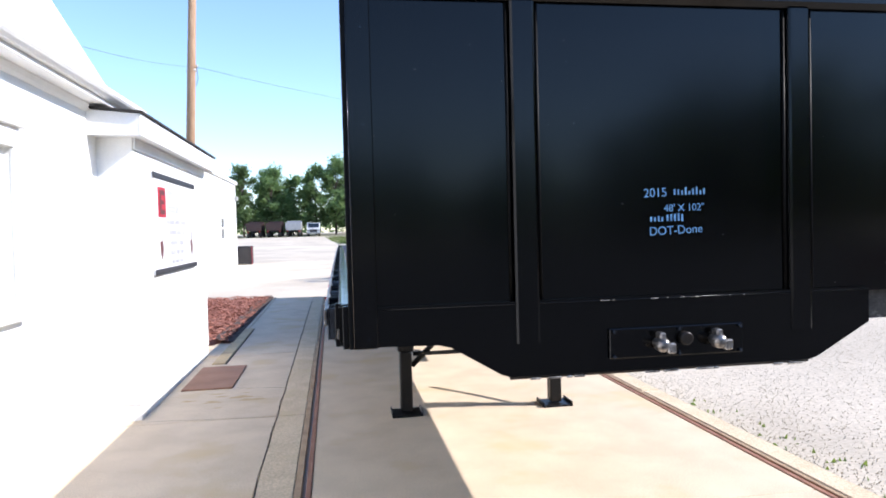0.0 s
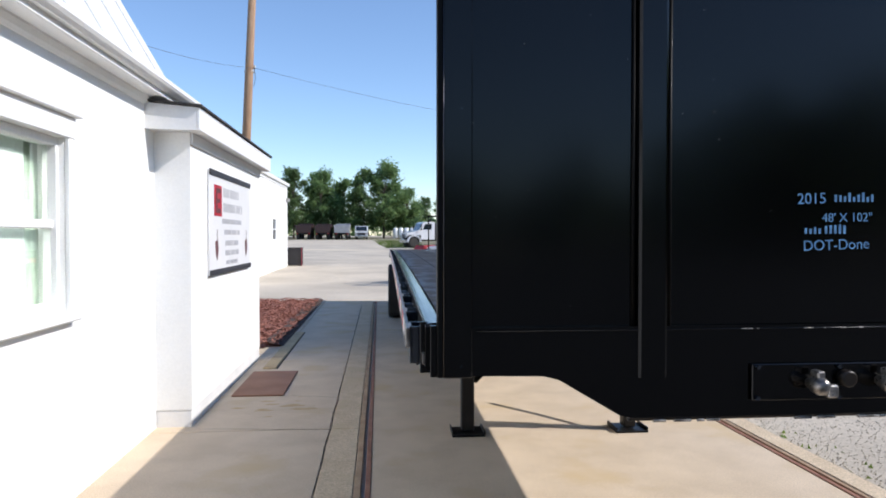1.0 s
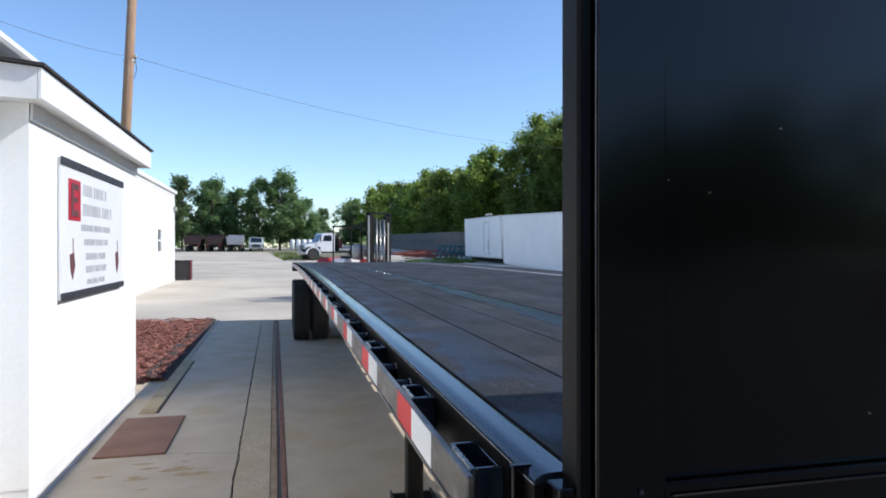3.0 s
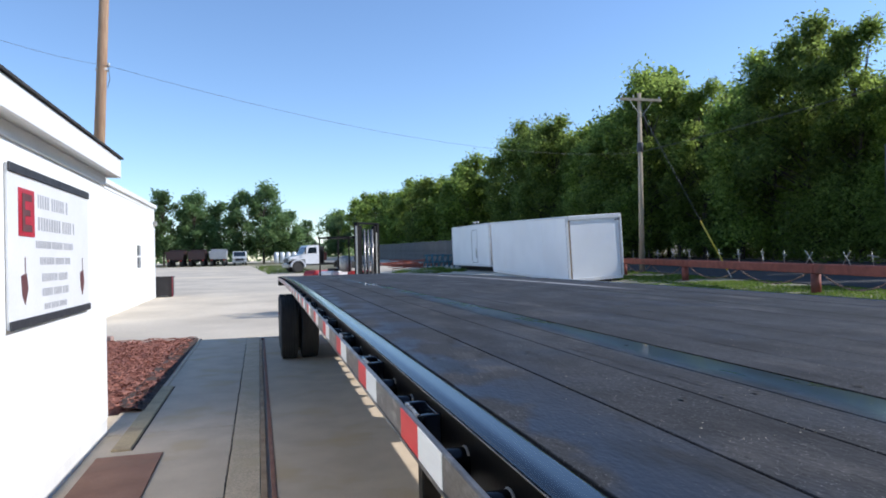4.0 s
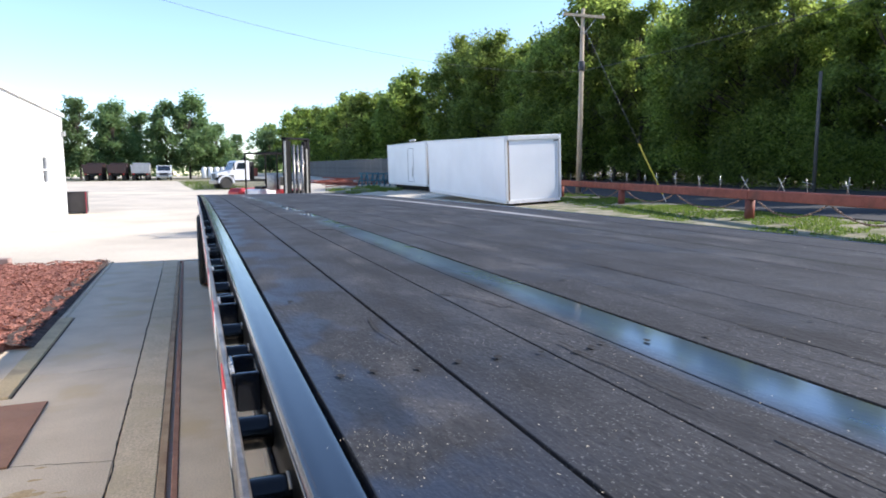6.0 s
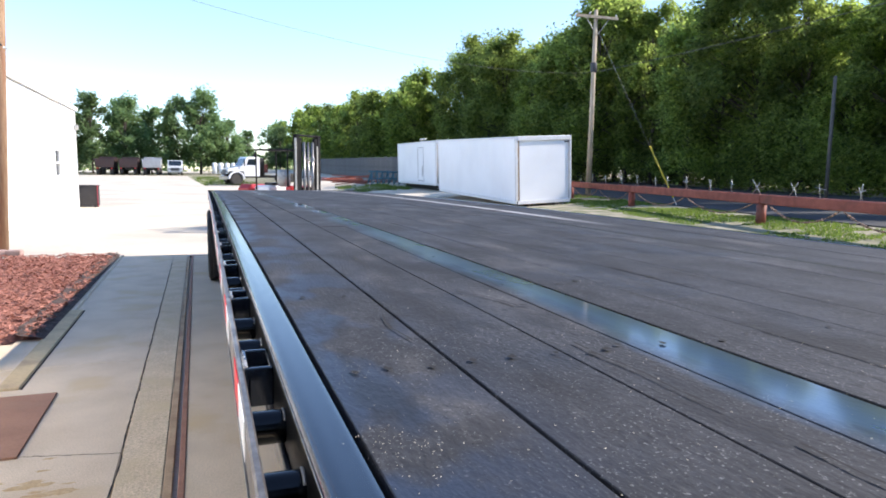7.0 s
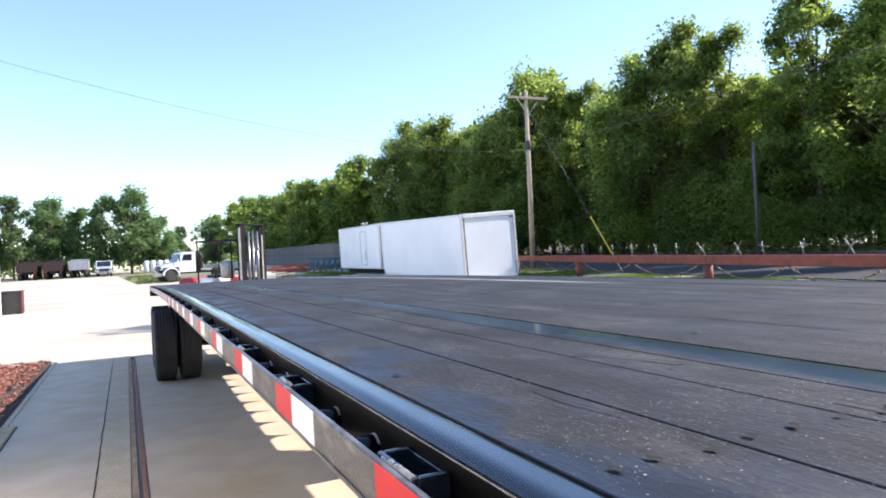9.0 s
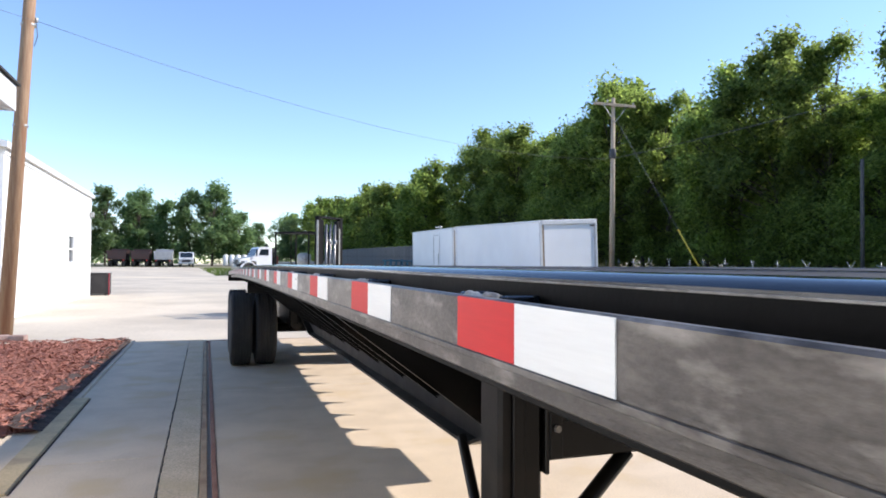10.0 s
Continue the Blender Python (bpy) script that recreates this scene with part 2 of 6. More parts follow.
def leaf_material(name, a, b, dark=0.0):
    """Leaves whose upper side is darker than the light that they let through."""
    m = bpy.data.materials.new(name)
    m.use_nodes = True
    nt = m.node_tree
    p = nt.nodes["Principled BSDF"]
    geo = nt.nodes.new("ShaderNodeNewGeometry")
    oi = nt.nodes.new("ShaderNodeObjectInfo")
    mx = nt.nodes.new("ShaderNodeMix")
    mx.data_type = "RGBA"
    mx.inputs[6].default_value, mx.inputs[7].default_value = (*a, 1), (*b, 1)
    nt.links.new(geo.outputs["Random Per Island"], mx.inputs[0])
    hs = nt.nodes.new("ShaderNodeHueSaturation")
    v = nt.nodes.new("ShaderNodeMapRange")
    v.inputs["To Min"].default_value, v.inputs["To Max"].default_value = 0.75, 1.3
    nt.links.new(oi.outputs["Random"], v.inputs["Value"])
    nt.links.new(v.outputs[0], hs.inputs["Value"])
    nt.links.new(mx.outputs[2], hs.inputs["Color"])
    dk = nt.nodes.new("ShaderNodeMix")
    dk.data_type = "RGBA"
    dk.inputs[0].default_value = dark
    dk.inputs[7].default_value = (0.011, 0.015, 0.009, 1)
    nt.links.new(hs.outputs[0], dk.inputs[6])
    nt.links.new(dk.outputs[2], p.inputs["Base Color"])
    p.inputs["Roughness"].default_value = 0.6
    p.inputs["Specular IOR Level"].default_value = 0.25
    tr = nt.nodes.new("ShaderNodeBsdfTranslucent")
    nt.links.new(hs.outputs[0], tr.inputs["Color"])
    ms = nt.nodes.new("ShaderNodeMixShader")
    ms.inputs[0].default_value = 0.58
    out = nt.nodes["Material Output"]
    nt.links.new(p.outputs[0], ms.inputs[1])
    nt.links.new(tr.outputs[0], ms.inputs[2])
    nt.links.new(ms.outputs[0], out.inputs["Surface"])
    return m


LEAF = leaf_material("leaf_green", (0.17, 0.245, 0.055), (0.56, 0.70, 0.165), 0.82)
LEAF_FAR = leaf_material("leaf_green_far", (0.12, 0.205, 0.085), (0.28, 0.40, 0.165), 0.1)
GRASS = leaf_material("grass_blade", (0.075, 0.14, 0.025), (0.19, 0.255, 0.05))


def plank_material():
    """Oiled black hardwood with long grain; one board carries a damp glossy run with mirrored sky and trees painted in,
    another a pale streak.
    """
    m = mat("oiled_deck_plank", (0.042, 0.0425, 0.0455), (0.022, 0.0235, 0.0265), 0.8, scale=2.2, fine=60, bump=1.0, bump_size=0.004,
            third=(0.068, 0.065, 0.064), third_scale=2.6, spec=0.34, rough_var=0.2, island=0.08, stretch=(2.2, 0.9, 2.2), grain=0.45)
    nt = m.node_tree
    p = nt.nodes["Principled BSDF"]
    tc = nt.nodes.new("ShaderNodeTexCoord")
    sep = nt.nodes.new("ShaderNodeSeparateXYZ")
    nt.links.new(tc.outputs["Object"], sep.inputs[0])

    def calc(op, a, b=None):
        s = nt.nodes.new("ShaderNodeMath")
        s.operation = op
        for k, v in enumerate((a, b)):
            if v is None:
                continue
            if isinstance(v, (int, float)):
                s.inputs[k].default_value = v
            else:
                nt.links.new(v, s.inputs[k])
        return s.outputs[0]

    def fall(src, lo, hi, a=1.0, b=0.0):
        r = nt.nodes.new("ShaderNodeMapRange")
        r.inputs["From Min"].default_value, r.inputs["From Max"].default_value = lo, hi
        r.inputs["To Min"].default_value, r.inputs["To Max"].default_value = a, b
        nt.links.new(src, r.inputs["Value"])
        return r.outputs[0]

    def noise_at(sc, stretch, detail=3):
        n = nt.nodes.new("ShaderNodeTexNoise")
        n.inputs["Scale"].default_value, n.inputs["Detail"].default_value = sc, detail
        mp = nt.nodes.new("ShaderNodeMapping")
        mp.inputs["Scale"].default_value = stretch
        nt.links.new(tc.outputs["Object"], mp.inputs[0])
        nt.links.new(mp.outputs[0], n.inputs["Vector"])
        return n.outputs[0]

    def band(mid, half, soft, wander):
        x = calc("ADD", sep.outputs["X"], calc("MULTIPLY", calc("SUBTRACT", noise_at(0.9, (1, 1, 1)), 0.5), wander))
        return fall(calc("ABSOLUTE", calc("SUBTRACT", x, mid)), half, half + soft)

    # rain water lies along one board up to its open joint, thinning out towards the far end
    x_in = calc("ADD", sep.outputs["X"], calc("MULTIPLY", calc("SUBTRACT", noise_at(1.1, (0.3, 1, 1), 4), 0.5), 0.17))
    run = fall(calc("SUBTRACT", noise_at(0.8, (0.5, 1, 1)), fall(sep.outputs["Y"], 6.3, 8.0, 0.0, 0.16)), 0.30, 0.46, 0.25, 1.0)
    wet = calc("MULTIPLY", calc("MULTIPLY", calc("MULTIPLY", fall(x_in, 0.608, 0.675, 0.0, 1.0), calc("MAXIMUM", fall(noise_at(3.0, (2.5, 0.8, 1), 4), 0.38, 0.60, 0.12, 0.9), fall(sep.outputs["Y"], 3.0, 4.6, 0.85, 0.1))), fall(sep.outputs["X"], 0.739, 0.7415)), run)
    pale_streak = calc("MULTIPLY", band(2.02, 0.022, 0.03, 0.03), calc("MULTIPLY", fall(sep.outputs["Y"], 3.6, 4.6, 0.0, 1.0), fall(noise_at(1.2, (2, 0.4, 1)), 0.30, 0.45, 0.25, 0.85)))

    def blend(f, c1, c2):
        x = nt.nodes.new("ShaderNodeMix")
        x.data_type = "RGBA"
        nt.links.new(f, x.inputs[0])
        nt.links.new(c1, x.inputs[6])
        x.inputs[7].default_value = (*c2, 1)
        return x.outputs[2]
    col = p.inputs["Base Color"].links[0].from_socket
    col = blend(fall(noise_at(70, (1.0, 0.55, 1), 4), 0.56, 0.68, 0.0, 0.6), col, (0.012, 0.012, 0.014))
    col = blend(fall(noise_at(38, (1.0, 0.25, 1), 5), 0.64, 0.76, 0.0, 0.22), col, (0.16, 0.155, 0.15))
    col = blend(fall(noise_at(240, (1.0, 0.8, 1), 2), 0.62, 0.70, 0.0, 0.55), col, (0.22, 0.22, 0.215))
    col = blend(fall(noise_at(110, (1.2, 0.7, 1), 3), 0.60, 0.66, 0.0, 0.7), col, (0.008, 0.008, 0.009))
    col = blend(fall(noise_at(9, (1.3, 0.8, 1), 5), 0.53, 0.66, 0.0, 0.7), col, (0.014, 0.015, 0.017))
    col = blend(fall(noise_at(3.1, (1.6, 0.8, 1), 5), 0.58, 0.66, 0.0, 0.55), col, (0.018, 0.019, 0.022))
    ring = fall(calc("FRACT", calc("MULTIPLY", calc("ADD", noise_at(1.1, (5.0, 0.35, 1), 1), 0.0), 26.0)), 0.0, 0.30, 0.24, 0.0)
    col = blend(ring, col, (0.022, 0.022, 0.024))
    # blue of the mirrored sky painted into the wet board's colour
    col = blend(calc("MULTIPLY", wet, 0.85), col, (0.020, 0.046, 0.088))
    # olive of the mirrored trees painted in beside the joint
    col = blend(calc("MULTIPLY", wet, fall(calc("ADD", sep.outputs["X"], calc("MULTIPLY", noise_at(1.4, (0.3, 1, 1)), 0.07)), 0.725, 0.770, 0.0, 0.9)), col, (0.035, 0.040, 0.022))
    col = blend(calc("MULTIPLY", band(1.80, 0.014, 0.012, 0.01), fall(sep.outputs["Y"], 4.2, 5.5, 0.85, 0.0)), col, (0.011, 0.014, 0.010))
    col = blend(pale_streak, col, (0.36, 0.35, 0.34))
    nt.links.new(col, p.inputs["Base Color"])
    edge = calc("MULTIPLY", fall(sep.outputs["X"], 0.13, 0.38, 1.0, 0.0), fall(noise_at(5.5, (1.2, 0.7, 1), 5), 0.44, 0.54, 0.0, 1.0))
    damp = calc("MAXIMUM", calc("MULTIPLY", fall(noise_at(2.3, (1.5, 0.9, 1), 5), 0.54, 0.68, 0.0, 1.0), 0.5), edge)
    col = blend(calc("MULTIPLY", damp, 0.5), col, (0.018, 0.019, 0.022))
    # sky-blue sheen put into the damp boards' colour near the rail
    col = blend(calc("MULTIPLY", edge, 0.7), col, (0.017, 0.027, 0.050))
    col = blend(fall(noise_at(5.0, (1.8, 0.45, 1), 6), 0.56, 0.64, 0.0, 0.7), col, (0.011, 0.011, 0.012))
    nt.links.new(col, p.inputs["Base Color"])
    drier = nt.nodes.new("ShaderNodeMix")
    nt.links.new(calc("MULTIPLY", damp, 0.6), drier.inputs[0])
    nt.links.new(p.inputs["Roughness"].links[0].from_socket, drier.inputs[2])
    drier.inputs[3].default_value = 0.30
    old = drier.outputs[0]
    mr = nt.nodes.new("ShaderNodeMix")
    nt.links.new(wet, mr.inputs[0])
    nt.links.new(old, mr.inputs[2])
    mr.inputs[3].default_value = 0.2
    nt.links.new(mr.outputs[0], p.inputs["Roughness"])
    nt.links.new(wet, p.inputs["Coat Weight"])
    p.inputs["Coat Roughness"].default_value = 0.08
    p.inputs["Coat IOR"].default_value = 1.6
    bn = p.inputs["Normal"].links[0].from_node
    nt.links.new(fall(wet, 0.0, 1.0, 0.45, 0.0), bn.inputs["Strength"])
    return m


PLANK = plank_material()


# ---- mesh helpers ----
def box(bm, x0, x1, y0, y1, z0, z1, c=0.0, m=None):
    """A box, with chamfer c, placed by the matrix m."""
    x, y, z = (x0 + x1) / 2, (y0 + y1) / 2, (z0 + z1) / 2
    h = (abs(x1 - x0) / 2, abs(y1 - y0) / 2, abs(z1 - z0) / 2)
    c = min(c, 0.45 * min(h))
    vs = {}
    for sx in (-1, 1):
        for sy in (-1, 1):
            for sz in (-1, 1):
                s = (sx, sy, sz)
                for axis in range(3) if c else (0,):
                    q = [s[k] * (h[k] - (c if k != axis else 0)) for k in range(3)]
                    v = Vector((x + q[0], y + q[1], z + q[2]))
                    vs[s, axis] = bm.verts.new(m @ v if m else v)
                if not c:
                    vs[s, 1] = vs[s, 2] = vs[s, 0]
    faces = []
    for axis in range(3):
        a, b = [k for k in range(3) if k != axis]
        for s in (-1, 1):
            ring = []
            for p, q in ((-1, -1), (1, -1), (1, 1), (-1, 1)):
                key = [0, 0, 0]
                key[axis], key[a], key[b] = s, p, q
                ring.append(vs[tuple(key), axis])
            if (s > 0) == (axis == 1):
                ring.reverse()
            faces.append(ring)
        if c:
            for p in (-1, 1):
                for q in (-1, 1):
                    lo, hi = [0, 0, 0], [0, 0, 0]
                    lo[axis], hi[axis] = -1, 1
                    lo[a] = hi[a] = p
                    lo[b] = hi[b] = q
                    lo, hi = tuple(lo), tuple(hi)
                    ring = [vs[lo, a], vs[hi, a], vs[hi, b], vs[lo, b]]
                    if (p * q > 0) != (axis == 1):
                        ring.reverse()
                    faces.append(ring)
    if c:
        for sx in (-1, 1):
            for sy in (-1, 1):
                for sz in (-1, 1):
                    s = (sx, sy, sz)
                    ring = [vs[s, 0], vs[s, 1], vs[s, 2]]
                    if sx * sy * sz < 0:
                        ring.reverse()
                    faces.append(ring)
    for f in faces:
        bm.faces.new(f)
    return bm


def rod(bm, p0, p1, r0, r1=None, n=10, caps=True, smooth=True):
    """A round bar or cone between two points."""
    p0, p1 = Vector(p0), Vector(p1)
    r1 = r0 if r1 is None else r1
    d = (p1 - p0).normalized()
    u = d.orthogonal().normalized()
    w = d.cross(u)
    rings = []
    for p, r in ((p0, r0), (p1, r1)):
        rings.append([bm.verts.new(p + r * (math.cos(a) * u + math.sin(a) * w)) for a in (2 * math.pi * k / n for k in range(n))])
    for k in range(n):
        f = bm.faces.new((rings[0][k], rings[0][(k + 1) % n], rings[1][(k + 1) % n], rings[1][k]))
        f.smooth = smooth
    if caps:
        bm.faces.new(rings[0][::-1])
        bm.faces.new(rings[1])
    return bm


def tube(bm, pts, r, n=8):
    """One connected bar along several points."""
    pts = [Vector(p) for p in pts]
    rings, u = [], None
    for k, p in enumerate(pts):
        d = (pts[min(k + 1, len(pts) - 1)] - pts[max(k - 1, 0)]).normalized()
        u = d.orthogonal().normalized() if u is None else (u - d * u.dot(d)).normalized()
        w = d.cross(u)
        rings.append([bm.verts.new(p + r * (math.cos(a) * u + math.sin(a) * w)) for a in (2 * math.pi * k / n for k in range(n))])
    for a, b in zip(rings[:-1], rings[1:]):
        for k in range(n):
            bm.faces.new((a[k], a[(k + 1) % n], b[(k + 1) % n], b[k])).smooth = True
    bm.faces.new(rings[0][::-1])
    bm.faces.new(rings[-1])
    return bm


def prism(bm, outline, y0, y1, axis="y"):
    """An outline of (a, b) pairs drawn out along one axis: (x, z) for y, (y, z) for x, (x, y) for z."""
    def at(p, t):
        return {"y": (p[0], t, p[1]), "x": (t, p[0], p[1]), "z": (p[0], p[1], t)}[axis]
    a = [bm.verts.new(at(p, y0)) for p in outline]
    b = [bm.verts.new(at(p, y1)) for p in outline]
    n = len(outline)
    for k in range(n):
        bm.faces.new((a[k], a[(k + 1) % n], b[(k + 1) % n], b[k]))
    bm.faces.new(a[::-1])
    bm.faces.new(b)
    bmesh.ops.recalc_face_normals(bm, faces=bm.faces)
    return bm


def lathe(bm, profile, centre, axis="x", n=28):
    """Rings of (offset along the axis, radius) turned round the axis."""
    rings = []
    for off, r in profile:
        ring = []
        for k in range(n):
            a = 2 * math.pi * k / n
            v = {"x": (off, r * math.cos(a), r * math.sin(a)), "y": (r * math.cos(a), off, r * math.sin(a)), "z": (r * math.cos(a), r * math.sin(a), off)}[axis]
            ring.append(bm.verts.new(Vector(centre) + Vector(v)))
        rings.append(ring)
    for a, b in zip(rings[:-1], rings[1:]):
        for k in range(n):
            bm.faces.new((a[k], a[(k + 1) % n], b[(k + 1) % n], b[k])).smooth = True
    bm.faces.new(rings[0][::-1])
    bm.faces.new(rings[-1])
    bmesh.ops.recalc_face_normals(bm, faces=bm.faces)
    return bm


def mesh_of(name, bm, material):
    me = bpy.data.meshes.new(name)
    bm.to_mesh(me)
    bm.free()
    me.materials.append(material)
    return me


def part(name, bm, material, parent, label=""):
    """One mesh object under a thing or a part; a mesh may be given in place of a bmesh, to share it."""
    me = bm if isinstance(bm, bpy.types.Mesh) else mesh_of(name, bm, material)
    ob = new(name, me)
    ob.parent = parent
    return tagged(ob, label)


def thing(name, m, label, category, group="", kind=""):
    ob = new(name)
    ob.matrix_world = m
    ob.empty_display_size = 0.2
    return tagged(ob, label, category, group, kind)


def single(name, bm, material, label, category, group="", kind="", m=None):
    ob = new(name, mesh_of(name, bm, material))
    if m:
        ob.matrix_world = m
    return tagged(ob, label, category, group, kind)


def B():
    return bmesh.new()


def lay(x, y):
    """Height of the ground: level round the weighbridge, rising towards the road and the far lot."""
    rise = 0.060 * min(9.8, max(0.0, x - 3.2)) + 0.02 * max(0.0, x - 13.0)
    return rise + 0.0075 * min(17.0, max(0.0, y - 15.0)) + 0.0135 * max(0.0, y - 32.0)


# ---- ground ----
def ground_sheet():
    bm = B()
    xs = [-900, -200, -60, -30, -14, -8, -5, -1.9, -1.4, 2.90, 3.2, 5, 8, 10.6, 13, 18, 24, 32, 50, 120, 400, 900]
    ys = [-900, -200, -60, -30, -14, -7.0, 0, 8, 14.6, 15, 20, 26, 32, 45, 70, 100, 140, 220, 400, 900]
    grid = [[bm.verts.new((x, y, lay(min(x, 60), min(y, 160)) - 0.035)) for y in ys] for x in xs]
    for i in range(len(xs) - 1):
        for j in range(len(ys) - 1):
            bm.faces.new((grid[i][j], grid[i + 1][j], grid[i + 1][j + 1], grid[i][j + 1]))
    return single("ground", bm, GRAVEL, "pale crushed gravel lot in bright sun", "ground", kind="structure")


ground_sheet()

RAIL_L, RAIL_R = -0.430, 2.66
S0, S1 = -1.0, 14.53         # the weighbridge's ends


def slab(name, x0, x1, y0, y1, material, label, top=0.0, c=0.008):
    bm = B()
    box(bm, x0, x1, y0, y1, -0.16, top, c)
    return single(name, bm, material, label, "pavement", kind="structure")


# weighbridge deck in panels, the apron strips beside it, and the walk beside the building
deck_slab = thing("weighbridge_deck", Matrix(), "worn pale concrete truck scale deck between rusty steel edges", "pavement", kind="structure")
for y0, y1 in ((S0, 1.2), (1.206, 9.4), (9.406, S1)):
    part("slab", box(B(), RAIL_L + 0.045, RAIL_R - 0.045, y0, y1, -0.16, 0.0, 0.006), CONCRETE, deck_slab)
apron = thing("apron", Matrix(), "rough concrete apron strips along the truck scale", "pavement", kind="structure")
for y0, y1 in ((S0, 3.68), (3.69, 9.0), (9.01, S1 + 0.25)):
    part("strip", box(B(), -0.740, RAIL_L - 0.065, y0, y1, -0.16, 0.004, 0.008), CONCRETE_EDGE, apron)
    part("strip", box(B(), RAIL_R + 0.05, RAIL_R + 0.25, y0, y1, -0.16, 0.004, 0.02), CONCRETE_EDGE, apron)
sidewalk = thing("sidewalk", Matrix(), "worn concrete walk beside the white building", "pavement", kind="structure")
for x0, x1, y0, y1 in ((-2.62, -0.744, S0, 0.0), (-2.62, -0.744, 0.012, 3.70), (-2.3, -0.744, 3.714, 6.9), (-1.98, -0.744, 6.908, S1 + 0.3)):
    part("slab", box(B(), x0, x1, y0, y1, -0.16, 0.0, 0.008), CONCRETE, sidewalk)
single("sidewalk_corner", box(B(), -2.3, -1.642, 6.908, 7.9, -0.16, -0.012, 0.01), CONCRETE_EDGE, "small sunken concrete corner beside the building", "pavement", kind="structure")

# steel edges of the weighbridge: an angle each side of a dark gap
for side, x in (("a", RAIL_L), ("b", RAIL_R)):
    s = 1 if side == "a" else -1
    rail = thing("steel_edge", pose(x, 0, 0), "rusty steel edge rail with a dark gap along the truck scale", "rail", "steel edges of the truck scale", kind="structure")
    part("angle", box(B(), 0.009, 0.044, S0, S1, -0.12, 0.006, 0.004) if s > 0 else box(B(), -0.044, -0.009, S0, S1, -0.12, 0.006, 0.004), RUST, rail)
    part("angle", box(B(), -0.064, -0.018, S0, S1, -0.12, 0.0025, 0.004) if s > 0 else box(B(), 0.018, 0.049, S0, S1, -0.12, 0.0025, 0.004), RAIL_TAN, rail)
    part("gap_floor", box(B(), -0.045, 0.045, S0, S1, -0.13, -0.1), GAP, rail)
end_bm = box(B(), RAIL_L - 0.04, RAIL_R + 0.04, S1 + 0.004, S1 + 0.03, -0.14, 0.004, 0.004)
single("end_angle", end_bm, RUST, "rusty steel angle across the end of the truck scale", "rail", kind="structure")

# a low kerb piece and a slot beside it, then the mulch bed with its timber edging
single("kerb_strip", box(B(), -1.75, -1.585, 6.3, 9.35, -0.1, 0.02, 0.01), KERB, "short worn concrete kerb strip in the walk", "kerb", kind="structure")
single("slot_cover", box(B(), -1.582, -1.571, 6.3, 9.35, -0.1, 0.008, 0.004), EDGING, "dark narrow slot cover beside the kerb strip", "kerb", kind="structure")
single("bed_edging", box(B(), -1.72, -1.665, 9.3, 14.9, -0.1, 0.018, 0.008), CONCRETE_EDGE, "low worn concrete edging along the mulch bed", "edging", kind="structure")


def mulch_bed():
    rng = random.Random(4)
    bm = B()
    nx, ny = 40, 60
    x0, y0, y1 = -5.2, 7.95, 14.9
    side = lambda q: -1.73 - 0.006 * math.sin(q * 5.0)
    g = [[bm.verts.new((x0 + (side(y0 + (y1 - y0) * j / ny) - x0) * i / nx, y0 + (y1 - y0) * j / ny,
                        0.03 + 0.05 * noise.noise((i * 0.31, j * 0.29, 0)) + 0.02 * rng.random() - (0.08 if i in (0, nx) or j in (0, ny) else 0.0))) for j in range(ny + 1)] for i in range(nx + 1)]
    for i in range(nx):
        for j in range(ny):
            bm.faces.new((g[i][j], g[i + 1][j], g[i + 1][j + 1], g[i][j + 1]))
    for _ in range(13000):
        y = rng.uniform(y0, y1)
        x = rng.uniform(x0, side(y) - 0.05)
        l, w = rng.uniform(0.015, 0.05), rng.uniform(0.006, 0.016)
        a = rng.uniform(0, 6.3)
        e = Euler((rng.uniform(-0.5, 0.5), rng.uniform(-0.5, 0.5), a)).to_matrix()
        z = 0.065 + 0.04 * noise.noise(((x - x0) * 3.7, (y - y0) * 2.6, 0))
        vs = [bm.verts.new(Vector((x, y, z)) + e @ Vector(q)) for q in ((-l, -w, 0), (l, -w * 0.6, 0.004), (l * 0.9, w, 0), (-l * 0.8, w * 0.8, 0.006))]
        bm.faces.new(vs)
    return single("mulch_bed", bm, MULCH, "bed of reddish brown shredded wood mulch", "mulch", kind="stuff")


mulch_bed()
def bed_shade_strip():
    """Dark soil between the mulch and the walk; the shade along the bed is put into its colour."""
    rg, bm, n = random.Random(6), B(), 110
    rows = []
    for j in range(n + 1):
        y = 7.9 + 7.0 * j / n
        inner = -2.0 + 0.012 * (y - 7.9) + 0.05 * noise.noise((y * 2.1, 0, 3)) + rg.uniform(-0.02, 0.02)
        rows.append([bm.verts.new((inner + (-1.724 - inner) * i / 5, y, 0.02 if i == 5 else 0.072 - 0.009 * i + 0.02 * noise.noise((i * 0.9, y * 4, 7)) + rg.uniform(0, 0.008))) for i in range(6)])
    for a, b in zip(rows[:-1], rows[1:]):
        for i in range(5):
            bm.faces.new((a[i], a[i + 1], b[i + 1], b[i]))
    single("bed_edge", bm, EDGING, "dark soil edge along the mulch bed, shade in its colour", "soil", kind="structure")


bed_shade_strip()
for k, (x, y, r) in enumerate(((-3.87, 15.35, 12), (-3.6, 15.3, -8), (-4.35, 15.3, 5))):
    single("block", box(B(), -0.13, 0.13, -0.09, 0.09, 0, 0.13, 0.015), BRICK, "pinkish weathered concrete block at the pole's foot", "block", "blocks at the pole", m=pose(x, y, 0, 0, 0, r))
single("cover_plate", box(B(), -1.82, -1.30, 4.905, 6.105, 0.0, 0.016, 0.004), PLATE, "flat rusty steel cover plate lying on the walk", "cover plate")


